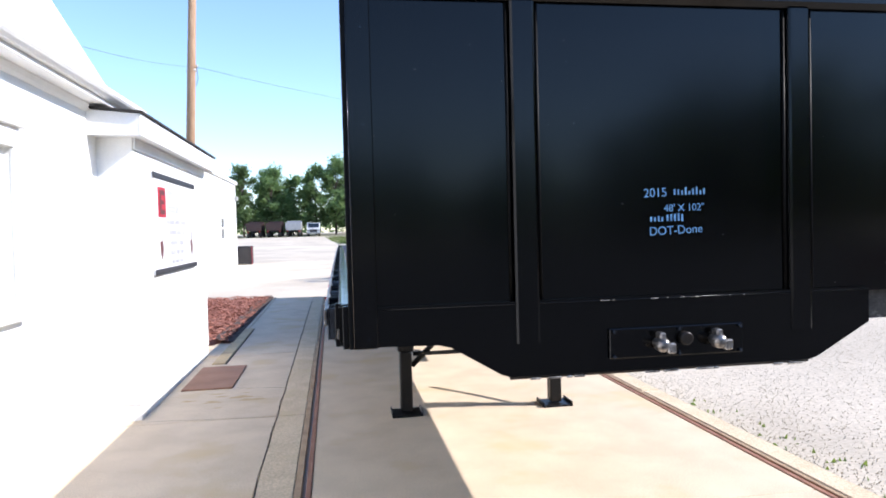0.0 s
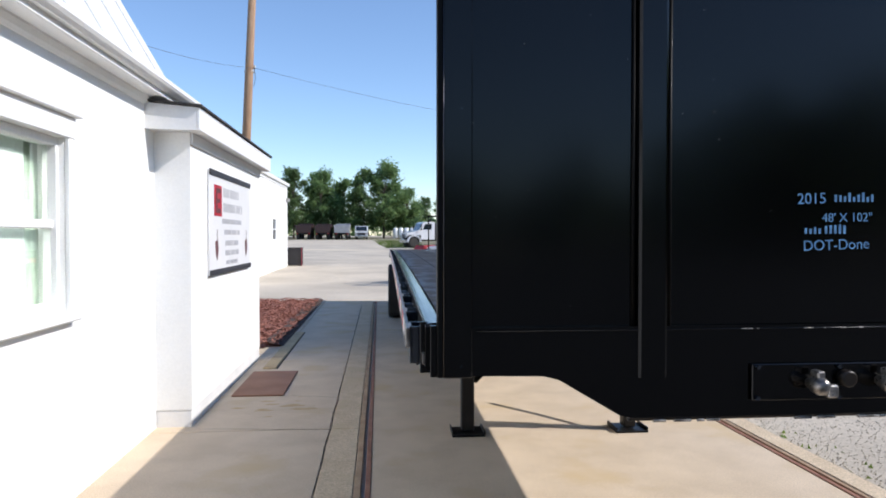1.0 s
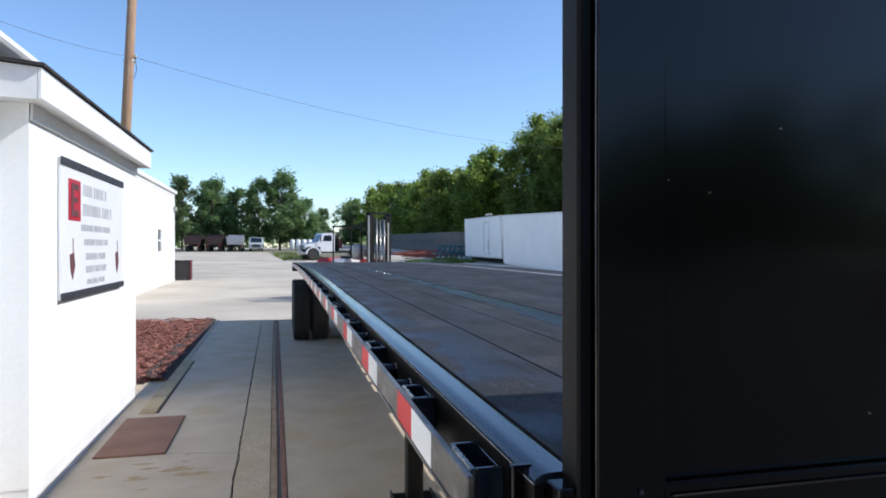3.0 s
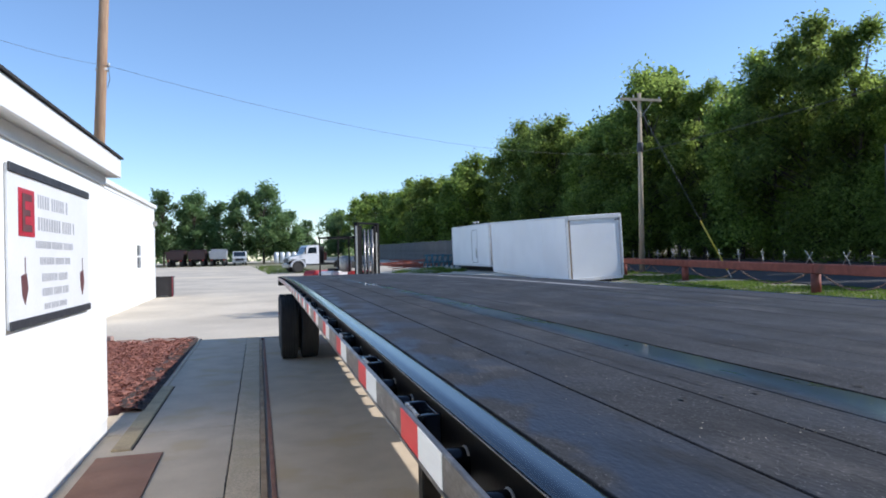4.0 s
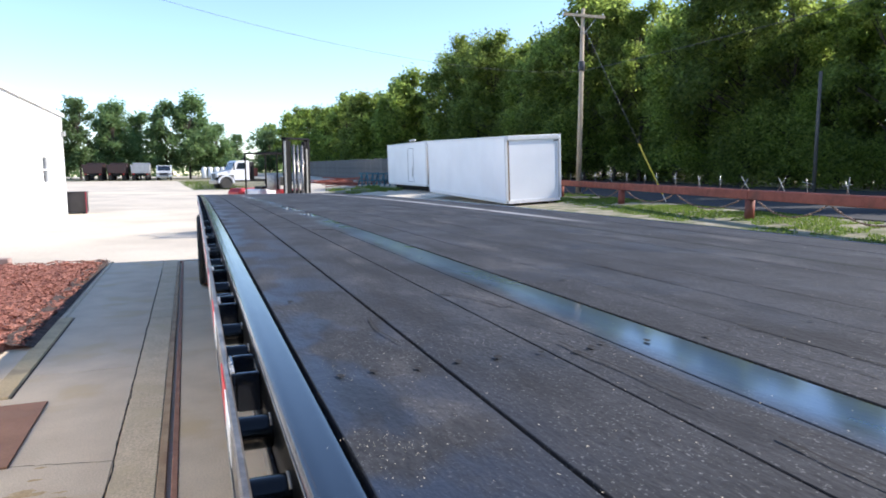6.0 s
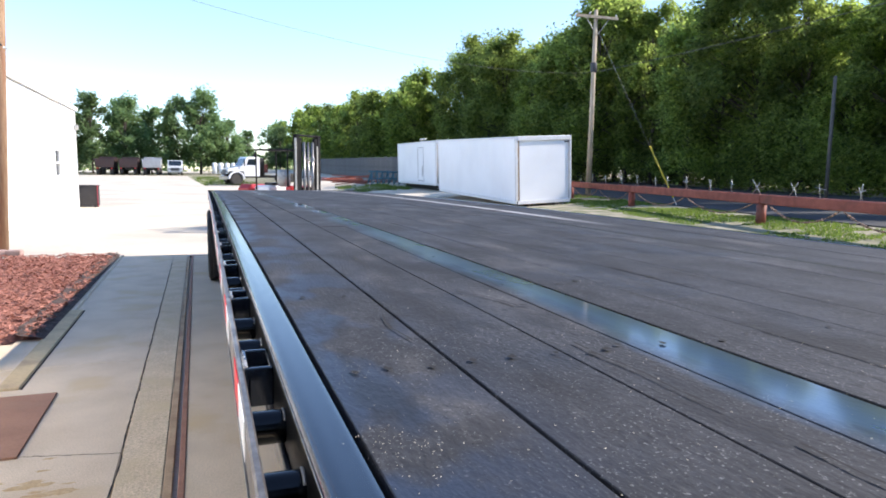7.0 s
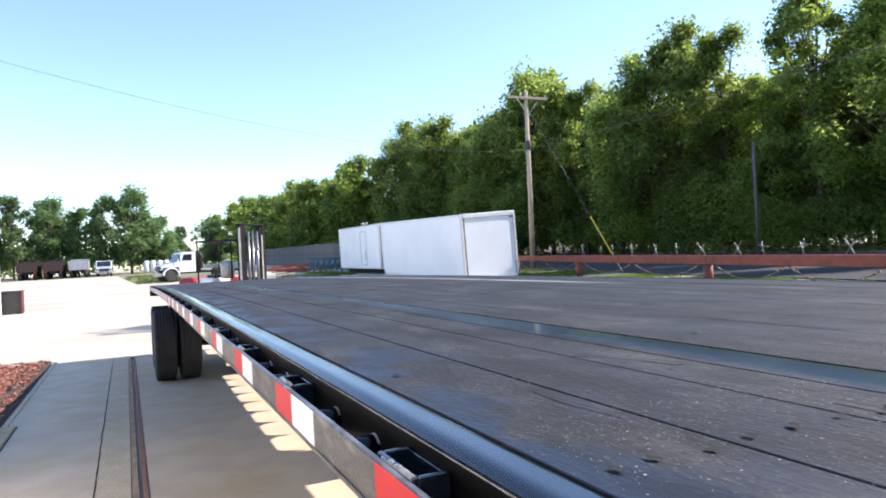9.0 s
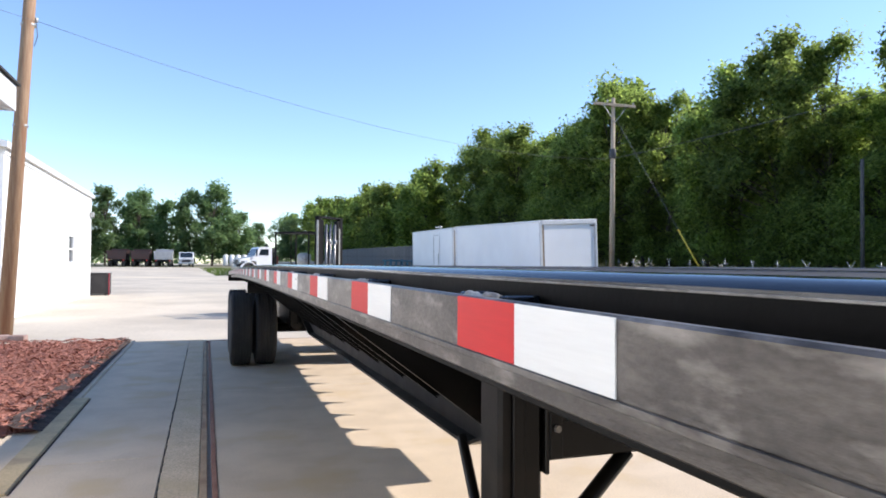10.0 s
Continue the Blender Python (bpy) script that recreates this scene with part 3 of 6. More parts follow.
def ribbon(bm, pts, w, rng):
    """A flat line of uneven width."""
    prev = None
    for k, p in enumerate(pts):
        d = Vector(pts[min(k + 1, len(pts) - 1)]) - Vector(pts[max(k - 1, 0)])
        u = Vector((-d.y, d.x, 0)).normalized() * w * rng.uniform(0.4, 1.3)
        row = (bm.verts.new(Vector(p) - u), bm.verts.new(Vector(p) + u))
        if prev:
            bm.faces.new((prev[0], prev[1], row[1], row[0]))
        prev = row


def pavement_wear():
    """Cracks along and across the walk, and rusty run-off beside the cover plate."""
    rng = random.Random(41)
    for x0, y0, x1, y1 in ((-1.86, 3.80, -0.75, 3.67), (-1.30, 4.93, -0.75, 4.80)):
        bm, n = B(), 26
        pts = [(x0 + (x1 - x0) * k / n + 0.012 * noise.noise((k * 0.5, y0, 1)), y0 + (y1 - y0) * k / n + 0.012 * noise.noise((k * 0.5, x0, 5)), 0.0015) for k in range(n + 1)]
        ribbon(bm, pts, 0.0035, rng)
        single("pavement_crack", bm, GAP, "thin dark crack in the worn concrete", "crack", "cracks in the concrete", kind="structure")
    bm, n = B(), 260
    ribbon(bm, [(-0.742 + 0.016 * noise.noise((k * 0.11, 3, 2)) + 0.006 * noise.noise((k * 0.7, 8, 2)), 0.2 + 13.4 * k / n, 0.0058) for k in range(n + 1)], 0.0045, rng)
    single("pavement_crack", bm, GAP, "long ragged crack between walk and apron", "crack", "cracks in the concrete", kind="structure")
    for k in range(16):
        x, y, r = -1.3 + rng.gauss(0, 0.17), 4.5 + rng.gauss(0, 0.22), rng.uniform(0.012, 0.05)
        bm, n = B(), 18
        bm.faces.new([bm.verts.new((x + 3.0 * r * rng.uniform(0.4, 1.1) * math.cos(6.283 * k / n), y + r * rng.uniform(0.4, 1.1) * math.sin(6.283 * k / n), 0.0012 + 0.0001 * rng.random())) for k in range(n)])
        single("rust_stain", bm, RUST_STAIN, "rusty brown stain on the concrete walk", "stain", "rust stains on the walk", kind="structure")


pavement_wear()


def stones():
    """Loose stone on the lot beside the scale."""
    rng = random.Random(8)
    verts, faces = [], []
    for _ in range(26000):
        x = 2.92 + 7.5 * rng.random() ** 1.8
        y = rng.uniform(-0.9, 11.0)
        r = rng.uniform(0.004, 0.0095)
        z = lay(x, y) - 0.035 + r * 0.3
        n = len(verts)
        for dx, dy, dz in ((1, 0, 0), (-0.5, 0.9, 0), (-0.5, -0.9, 0), (0.1, 0.1, 0.9)):
            verts.append((x + r * dx * rng.uniform(0.7, 1.3), y + r * dy * rng.uniform(0.7, 1.3), z + r * dz))
        faces += [(n, n + 1, n + 3), (n + 1, n + 2, n + 3), (n + 2, n, n + 3)]
    me = bpy.data.meshes.new("loose_gravel")
    me.from_pydata(verts, [], faces)
    me.materials.append(STONE)
    tagged(new("loose_gravel", me), "loose grey crushed stone beside the truck scale", "gravel", kind="stuff")


stones()


def grass_strip(name, x_of, y0, y1, width, count, seed, tall=0.14, label="strip of green grass along the fence"):
    rng = random.Random(seed)
    verts, faces = [], []
    for _ in range(count):
        y = rng.uniform(y0, y1)
        x = x_of(y) + width * rng.random()
        if noise.noise((x * 0.5, y * 0.5, seed)) + 0.5 * noise.noise((x * 1.9, y * 1.9, seed)) < -0.1:
            continue
        z = lay(x, y) - 0.04
        h, w = tall * rng.uniform(0.4, 1.3), rng.uniform(0.012, 0.03)
        a = rng.uniform(0, 6.3)
        bx, by = math.cos(a) * h * 0.4, math.sin(a) * h * 0.4
        px, py = -math.sin(a) * w, math.cos(a) * w
        n = len(verts)
        verts += [(x - px, y - py, z), (x + px, y + py, z), (x + bx, y + by, z + h)]
        faces.append((n, n + 1, n + 2))
    me = bpy.data.meshes.new(name)
    me.from_pydata(verts, [], faces)
    me.materials.append(GRASS)
    return tagged(new(name, me), label, "grass", kind="stuff")


FENCE_X = lambda y: 11.42 + 0.182 * (y - 7.6)
SOIL = mat("grassy_soil", (0.38, 0.325, 0.235), (0.14, 0.155, 0.06), 0.95, scale=2.2, fine=25, bump=0.5, bump_size=0.02)


def ground_patch(name, outline, material, label, category, lift):
    """A thin sheet that lies on the ground, its outline given as (x, y) corners."""
    bm = B()
    prism(bm, outline, 0, 1, "z")
    for axis, cuts in ((0, (3.2, 13.0)), (1, (15.0, 32.0))):
        for q in cuts:
            at = Vector((q, 0, 0)) if axis == 0 else Vector((0, q, 0))
            bmesh.ops.bisect_plane(bm, geom=bm.verts[:] + bm.edges[:] + bm.faces[:], plane_co=at, plane_no=Vector((1, 0, 0)) if axis == 0 else Vector((0, 1, 0)))
    for v in bm.verts:
        v.co.z = lay(v.co.x, v.co.y) - 0.035 + (lift if v.co.z > 0.5 else -0.05)
    return single(name, bm, material, label, category, kind="structure")


ground_patch("verge", [(10.3, -40), (12.85, -40), (12.85, 6), (15.95, 24), (22.2, 60), (13.8, 34), (13.3, 22.0), (10.4, 21.8), (9.8, 17.5), (9.5, 13), (9.7, 8)], SOIL, "grassy verge with bare soil along the red fence", "verge", 0.02)
# added unseen dark ground; it darkens what the headboard's lower half mirrors
ground_patch("entrance_drive", [(-2.3, -44), (15.19, -44), (15.19, -1.6), (3.0, -1.02), (-2.3, -1.02)], DARK_GROUND, "unseen dark ground added behind the camera, mirrored in the headboard", "road", 0.03)
ground_patch("road", [(12.8, -80), (22.5, -80), (22.5, 4), (31, 50), (47, 140), (40, 140), (22.15, 60), (15.9, 24), (12.8, 6)], ASPHALT, "dark asphalt road in the shade of the trees", "road", 0.05)
grass_strip("verge_grass", lambda y: FENCE_X(y) - 1.5, -4, 34, 3.0, 90000, 3, 0.07)
ground_patch("far_lawn", [(-40, 105), (-1.0, 101), (0.4, 84), (1.6, 66), (4, 60), (9, 62), (9, 130), (-40, 130)], SOIL, "mown grass at the far end of the lot", "lawn", 0.02)
grass_strip("apron_weeds", lambda y: 2.93, 0.2, 8.0, 0.35, 130, 9, 0.035, "sparse yellowish weeds in the gravel edge")
grass_strip("far_grass", lambda y: -0.2 + 0.05 * (70 - y), 60, 92, 4.5, 5200, 5, 0.22, "rough tall grass beside the parked trucks")
grass_strip("weeds", lambda y: 8.6, 39, 46, 3.4, 4200, 6, 0.22, "low yellowish weeds in front of scrap steel")


# ---- main building and its annex ----
def wall_with_openings(x, thick, y0, y1, z0, z1, holes):
    """A wall in the plane of x with rectangular openings (y0, y1, z0, z1) that go through."""
    bm = B()
    ys = sorted({y0, y1, *(v for h in holes for v in h[:2])})
    zs = sorted({z0, z1, *(v for h in holes for v in h[2:])})
    for a, b in zip(ys[:-1], ys[1:]):
        for c, d in zip(zs[:-1], zs[1:]):
            if not any(h[0] <= a and b <= h[1] and h[2] <= c and d <= h[3] for h in holes):
                box(bm, x - thick, x, a, b, c, d)
    return bm


MX, AX = -2.21, -1.915       # main wall and annex wall
WIN = (0.99, 2.265, 1.175, 2.215)
single("wall_main", wall_with_openings(MX, 0.2, -9.0, 3.86, 0.0, 2.749, [WIN]), WHITE_WALL, "white painted smooth wall of the main building", "wall", kind="structure")
single("wall_back", box(B(), -9.0, -8.8, -9, 12, 0, 2.62), WHITE_WALL, "white rear wall of the main building", "wall", kind="structure")
single("wall_near_end", box(B(), -8.8, MX - 0.2, -9, -8.8, 0, 2.62), WHITE_WALL, "white end wall of the main building", "wall", kind="structure")
single("wall_far_end", box(B(), -8.8, MX - 0.2, 6.97, 7.17, 0, 2.6), WHITE_WALL, "white end wall of the building", "wall", kind="structure")
single("wall_inner", box(B(), -5.2, -5.1, -8.8, 6.9, 0, 2.54), GREEN_WALL, "plain inner wall behind the office window", "wall", kind="structure")
annex = thing("wall_annex", Matrix(), "white painted annex wall with a plain corner", "wall", kind="structure")
part("wall_face", box(B(), AX - 0.2, AX, 3.86, 7.05, 0.15, 2.50), WHITE_WALL, annex)
part("wall_end", box(B(), MX - 0.2, AX - 0.2, 3.86, 4.06, 0.15, 2.50), WHITE_WALL, annex)
part("wall_end", box(B(), MX - 0.2, AX - 0.2, 6.87, 7.05, 0.15, 2.50), WHITE_WALL, annex)
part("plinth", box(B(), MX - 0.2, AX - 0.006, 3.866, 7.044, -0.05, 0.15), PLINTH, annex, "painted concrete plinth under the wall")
single("ceiling", box(B(), -8.8, MX - 0.2, -8.8, 6.9, 2.55, 2.6), WHITE_TRIM, "white office ceiling", "ceiling", kind="structure")
single("floor", box(B(), -8.8, MX - 0.2, -8.8, 6.9, -0.04, 0.05), CONCRETE, "plain office floor", "floor", kind="structure")

# annex roof: a low slope with a deep white fascia and a thin dark shingle edge
roof = thing("annex_roof", Matrix(), "low annex roof with white fascia and dark shingle edge", "roof", kind="structure")
part("fascia", box(B(), -1.80, -1.775, 3.64, 7.14, 2.485, 2.67, 0.004), WHITE_TRIM, roof)
for y in (3.64, 7.115):
    part("fascia", prism(B(), [(-1.801, 2.485), (-1.801, 2.67), (-2.52, 2.735), (-2.52, 2.50)], y, y + 0.025), WHITE_TRIM, roof)
part("soffit", prism(B(), [(-1.801, 2.502), (-1.801, 2.516), (-2.52, 2.516), (-2.52, 2.502)], 3.666, 7.114), WHITE_TRIM, roof)
part("frieze_board", box(B(), AX + 0.001, AX + 0.02, 3.87, 7.04, 2.40, 2.50, 0.005), WHITE_TRIM, roof)
shingles = part("shingle_bed", prism(B(), [(-1.755, 2.672), (-1.755, 2.69), (-2.52, 2.76), (-2.52, 2.742)], 3.61, 7.17), SHINGLE, roof, "dark asphalt shingles")

# main roof: steep white sheeting that climbs from a boxed eave with a gutter; the eave runs on past the verge
mroof = thing("main_roof", Matrix(), "steep white roof with boxed eave and gutter", "roof", kind="structure")
EZ, RAKE, EAVE_END = 2.60, 3.55, 4.6
part("soffit", box(B(), -2.40, -2.06, -9.2, EAVE_END - 0.02, 2.75, 2.765), WHITE_TRIM, mroof)
part("crown_mould", prism(B(), [(MX + 0.001, 2.685), (MX + 0.012, 2.688), (MX + 0.030, 2.705), (MX + 0.045, 2.735), (MX + 0.045, 2.7495), (MX + 0.001, 2.7495)], -9.2, 3.855), WHITE_TRIM, mroof)
part("fascia", box(B(), -2.075, -2.05, -9.2, EAVE_END, 2.745, 2.83, 0.006), WHITE_TRIM, mroof)
gut = B()
prism(gut, [(-2.049, 2.785), (-2.015, 2.785), (-1.99, 2.805), (-1.975, 2.825), (-1.975, 2.855), (-1.983, 2.855), (-1.983, 2.828), (-1.995, 2.812), (-2.02, 2.793), (-2.041, 2.793), (-2.041, 2.855), (-2.049, 2.855)], -9.2, EAVE_END + 0.02)
part("gutter", gut, WHITE_TRIM, mroof, "white metal gutter")
slope = [(-1.99, EZ + 0.24), (-3.1, EZ + 2.2), (-5.6, EZ + 3.6), (-8.1, EZ + 2.2), (-9.2, EZ + 0.24)]
part("roof_slope", prism(B(), slope + [(-9.14, EZ + 0.22), (-8.06, EZ + 2.15), (-5.6, EZ + 3.54), (-3.14, EZ + 2.15), (-2.05, EZ + 0.22)], -9.3, RAKE), ROOF_WHITE, mroof, "white sheeted roof slope")
for k in range(27):
    y = -9.2 + 0.48 * k
    part("roof_rib", prism(B(), [(-1.99, EZ + 0.2415), (-3.1, EZ + 2.2015), (-3.1, EZ + 2.23), (-1.99, EZ + 0.262)], y, y + 0.03), ROOF_WHITE, mroof)
part("gable", prism(B(), [(-2.1, EZ + 0.21), (-3.2, EZ + 2.1), (-5.6, EZ + 3.5), (-8.0, EZ + 2.1), (-9.1, EZ + 0.21)], RAKE - 0.16, RAKE - 0.04), WHITE_WALL, mroof)
part("low_roof", prism(B(), [(-2.1, EZ + 0.20), (-2.53, EZ + 0.02), (-8.9, EZ + 0.02), (-8.9, EZ + 0.1), (-5.6, EZ + 0.22)], 4.66, 7.05), SHINGLE, mroof, "low shingled roof behind the annex")


def sash_window():
    y0, y1, z0, z1 = WIN
    w = thing("window_1", pose(MX, 0, 0), "white sash window with half-drawn blind and curtain", "window", kind="structure")
    f = B()
    for a, b, c, d in ((y0, y0 + 0.05, z0, z1), (y1 - 0.03, y1, z0, z1), (y0 + 0.05, y1 - 0.03, z0, z0 + 0.05), (y0 + 0.05, y1 - 0.03, z1 - 0.05, z1)):
        box(f, -0.12, -0.03, a, b, c, d, 0.005)
    part("window_frame", f, WHITE_TRIM, w)
    mid = (z0 + z1) / 2 - 0.0
    part("sash_rail", box(B(), -0.10, -0.05, y0 + 0.05, y1 - 0.03, mid - 0.025, mid + 0.025, 0.006), WHITE_TRIM, w)
    for a, b, c, d in ((y0 - 0.11, y0, z0 - 0.02, z1), (y1, y1 + 0.055, z0 - 0.02, z1)):
        part("casing", box(B(), 0.002, 0.03, a, b, c, d, 0.004), WHITE_TRIM, w)
    part("head_casing", box(B(), 0.002, 0.035, y0 - 0.14, y1 + 0.08, z1, z1 + 0.13, 0.004), WHITE_TRIM, w)
    part("drip_cap", box(B(), 0.0, 0.07, y0 - 0.17, y1 + 0.11, z1 + 0.13, z1 + 0.16, 0.006), WHITE_TRIM, w)
    part("window_sill", box(B(), 0.0, 0.07, y0 - 0.13, y1 + 0.07, z0 - 0.06, z0 - 0.02, 0.008), WHITE_TRIM, w)
    glass = bpy.data.materials.get("window_glass") or bpy.data.materials.new("window_glass")
    glass.use_nodes = True
    p = glass.node_tree.nodes["Principled BSDF"]
    p.inputs["Base Color"].default_value = (0.9, 0.97, 0.94, 1)
    p.inputs["Transmission Weight"].default_value, p.inputs["Roughness"].default_value, p.inputs["IOR"].default_value = 1.0, 0.0, 1.45
    for c, d, x in ((z0 + 0.05, mid - 0.03, -0.07), (mid + 0.03, z1 - 0.05, -0.085)):
        g = part("pane", box(B(), x - 0.002, x + 0.002, y0 + 0.05, y1 - 0.03, c, d), glass, w)
        g.visible_shadow = False
    return w


sash_window()
blind = thing("window_blind", pose(MX - 0.133, 0, 0), "pale grey-green roller blind behind the window", "blind")
part("blind_sheet", box(B(), -0.01, 0.0, WIN[0] - 0.05, WIN[1] - 0.20, 1.06, WIN[3] + 0.1), BLIND, blind)
part("hem_bar", box(B(), -0.015, 0.008, WIN[0] - 0.05, WIN[1] - 0.20, 1.03, 1.06, 0.004), WHITE_TRIM, blind)
cur = B()
fold = [(0.012 * math.sin(k * 1.1), WIN[1] - 0.23 + 0.0125 * k) for k in range(25)]
prism(cur, fold + [(x - 0.004, y) for x, y in reversed(fold)], 0.95, WIN[3] + 0.1, "z")
single("curtain", cur, CURTAIN, "greenish grey pleated curtain beside the blind", "curtain", m=pose(MX - 0.165, 0, 0))


def company_sign():
    y0, y1, z0, z1 = 4.40, 6.30, 1.255, 2.25
    s = thing("wall_sign", pose(AX, 0, 0), "white landscape sign board with red emblem, dark edge bars", "sign")
    part("board", box(B(), 0.004, 0.022, y0, y1, z0, z1, 0.003), SIGN_WHITE, s)
    part("edge_bar", box(B(), 0.0225, 0.034, y0 - 0.005, y1 + 0.005, z1 - 0.05, z1 + 0.005, 0.003), SIGN_DARK, s)
    part("edge_bar", box(B(), 0.0225, 0.034, y0 - 0.005, y1 + 0.005, z0 - 0.005, z0 + 0.05, 0.003), SIGN_DARK, s)
    def strip(name, a, b, c, d, m, up=0.026):
        return part(name, box(B(), 0.0225, up, y0 + a, y0 + b, z1 - d, z1 - c), m, s)
    strip("emblem", 0.17, 0.47, 0.13, 0.43, SIGN_RED, 0.026)
    em = B()
    for a, b, c, d in ((0.23, 0.28, 0.16, 0.40), (0.28, 0.41, 0.16, 0.205), (0.28, 0.38, 0.26, 0.30), (0.28, 0.41, 0.355, 0.40)):
        box(em, 0.0262, 0.029, y0 + a, y0 + b, z1 - d, z1 - c)
    part("emblem_bars", em, SIGN_MAROON, s)
    rng = random.Random(2)
    # printed lines become bars of their size
    for z, h, a, b, m in ((0.14, 0.10, 0.55, 1.28, SIGN_GREY), (0.29, 0.10, 0.55, 1.46, SIGN_GREY), (0.45, 0.055, 0.50, 1.42, SIGN_GREY), (0.56, 0.055, 0.58, 1.34, SIGN_GREY), (0.67, 0.06, 0.62, 1.26, SIGN_GREY), (0.77, 0.06, 0.62, 1.26, SIGN_GREY), (0.875, 0.045, 0.66, 1.22, SIGN_GREY)):
        y, left = a, rng.randint(5, 9)
        while y < b - h * 0.4:
            w = h * rng.uniform(0.22, 0.40) if h > 0.08 else h * rng.uniform(0.35, 0.5)
            part("printed_bar", box(B(), 0.0225, 0.0238, y0 + y, y0 + y + w, z1 - z - h * 0.9, z1 - z), m, s)
            left -= 1
            y += w + h * (0.24 if left else 0.6)
            left = left or rng.randint(4, 8)
    for a in (0.20, 1.60):
        mk = B()
        prism(mk, [(y0 + a, z1 - 0.68), (y0 + a + 0.10, z1 - 0.66), (y0 + a + 0.13, z1 - 0.76), (y0 + a + 0.07, z1 - 0.86), (y0 + a + 0.02, z1 - 0.80)], 0.0225, 0.0255, "x")
        box(mk, 0.0225, 0.0255, y0 + a + 0.075, y0 + a + 0.085, z1 - 0.66, z1 - 0.56)
        part("printed_mark", mk, SIGN_MAROON, s)
    return s


company_sign()


# ---- far white metal building ----
def metal_building():
    b = thing("metal_building", pose(-5.0, 0.26, 0.03), "long white metal-sided building with shallow white roof", "building", kind="structure")
    w = wall_with_openings(0, 0.15, 19.5, 32.0, 0.0, 4.1, [(27.6, 28.5, 1.45, 2.35)])
    part("wall", w, WHITE_WALL, b)
    part("wall", box(B(), -12, -0.15, 31.85, 32.0, 0, 4.1), WHITE_WALL, b)
    part("wall", box(B(), -12, -0.15, 19.5, 19.65, 0, 4.1), WHITE_WALL, b)
    part("roof", prism(B(), [(0.12, 4.1), (0.12, 4.24), (-6, 5.4), (-12.2, 4.24), (-12.2, 4.1)], 19.3, 32.2), ROOF_WHITE, b)
    part("trim", box(B(), 0.002, 0.03, 19.5, 32.02, 3.96, 4.09, 0.005), WHITE_TRIM, b)
    part("trim", box(B(), 0.002, 0.03, 31.9, 32.03, 0.0, 3.95, 0.005), WHITE_TRIM, b)
    win = part("window", box(B(), -0.1, -0.06, 27.6, 28.5, 1.45, 2.35), DARK_GLASS, b)
    part("sash_rail", box(B(), -0.06, 0.02, 27.6, 28.5, 1.87, 1.93, 0.004), WHITE_TRIM, win)
    part("lamp_box", box(B(), 0.0, 0.16, 31.7, 31.95, 3.3, 3.5, 0.02), GALV, b)
    for k in range(18):
        part("rib", box(B(), 0.0, 0.012, 19.9 + 0.66 * k, 19.94 + 0.66 * k, 0.0, 3.94), WHITE_WALL, b) if not 27.3 < 19.9 + 0.66 * k < 28.7 else None
    return b


metal_building()


def waste_bin():
    b = thing("waste_bin", pose(-4.75, 32.85, lay(0, 32.85) - 0.035), "dark steel bin with red edges beside the building", "bin")
    body = B()
    box(body, -0.44, 0.44, -0.4, -0.37, 0.05, 0.88, 0.006)
    box(body, -0.44, 0.44, 0.37, 0.4, 0.05, 0.88, 0.006)
    box(body, -0.44, -0.41, -0.37, 0.37, 0.05, 0.88, 0.006)
    box(body, 0.41, 0.44, -0.37, 0.37, 0.05, 0.88, 0.006)
    box(body, -0.41, 0.41, -0.37, 0.37, 0.05, 0.08)
    part("body", body, BIN_DARK, b)
    rim = B()
    box(rim, -0.47, 0.47, -0.43, -0.36, 0.885, 0.93, 0.008)
    box(rim, -0.47, 0.47, 0.36, 0.43, 0.885, 0.93, 0.008)
    box(rim, -0.47, -0.40, -0.36, 0.36, 0.885, 0.93, 0.008)
    box(rim, 0.40, 0.47, -0.36, 0.36, 0.885, 0.93, 0.008)
    part("rim", rim, BIN_DARK, b)
    part("edge_post", box(B(), 0.441, 0.48, -0.44, -0.38, 0.0, 0.93, 0.006), BIN_RED, b)
    part("edge_post", box(B(), -0.48, -0.441, -0.44, -0.38, 0.0, 0.93, 0.006), BIN_RED, b)
    for x in (-0.35, 0.35):
        part("skid", box(B(), x - 0.05, x + 0.05, -0.4, 0.4, 0.0, 0.048, 0.005), BIN_DARK, b)
    return b


waste_bin()


# ---- the flatbed trailer ----
TW, TL = 2.50, 14.63        # over the rub rails, and its length
TRAILER = Matrix.Translation((-0.2466, 0.0, 1.370)) @ Euler((0, 0, -0.0113)).to_matrix().to_4x4()
trailer = thing("flatbed_trailer", TRAILER, "long black flatbed semi-trailer with timber deck, parked on its landing gear", "trailer")


def on_both(fn):
    """Builds a part at the near side and its mirror at the far side."""
    for flip in (False, True):
        fn((lambda x: TW - x) if flip else (lambda x: x))


def xbox(bm, f, x0, x1, y0, y1, z0, z1, c=0.0):
    a, b = sorted((f(x0), f(x1)))
    return box(bm, a, b, y0, y1, z0, z1, c)


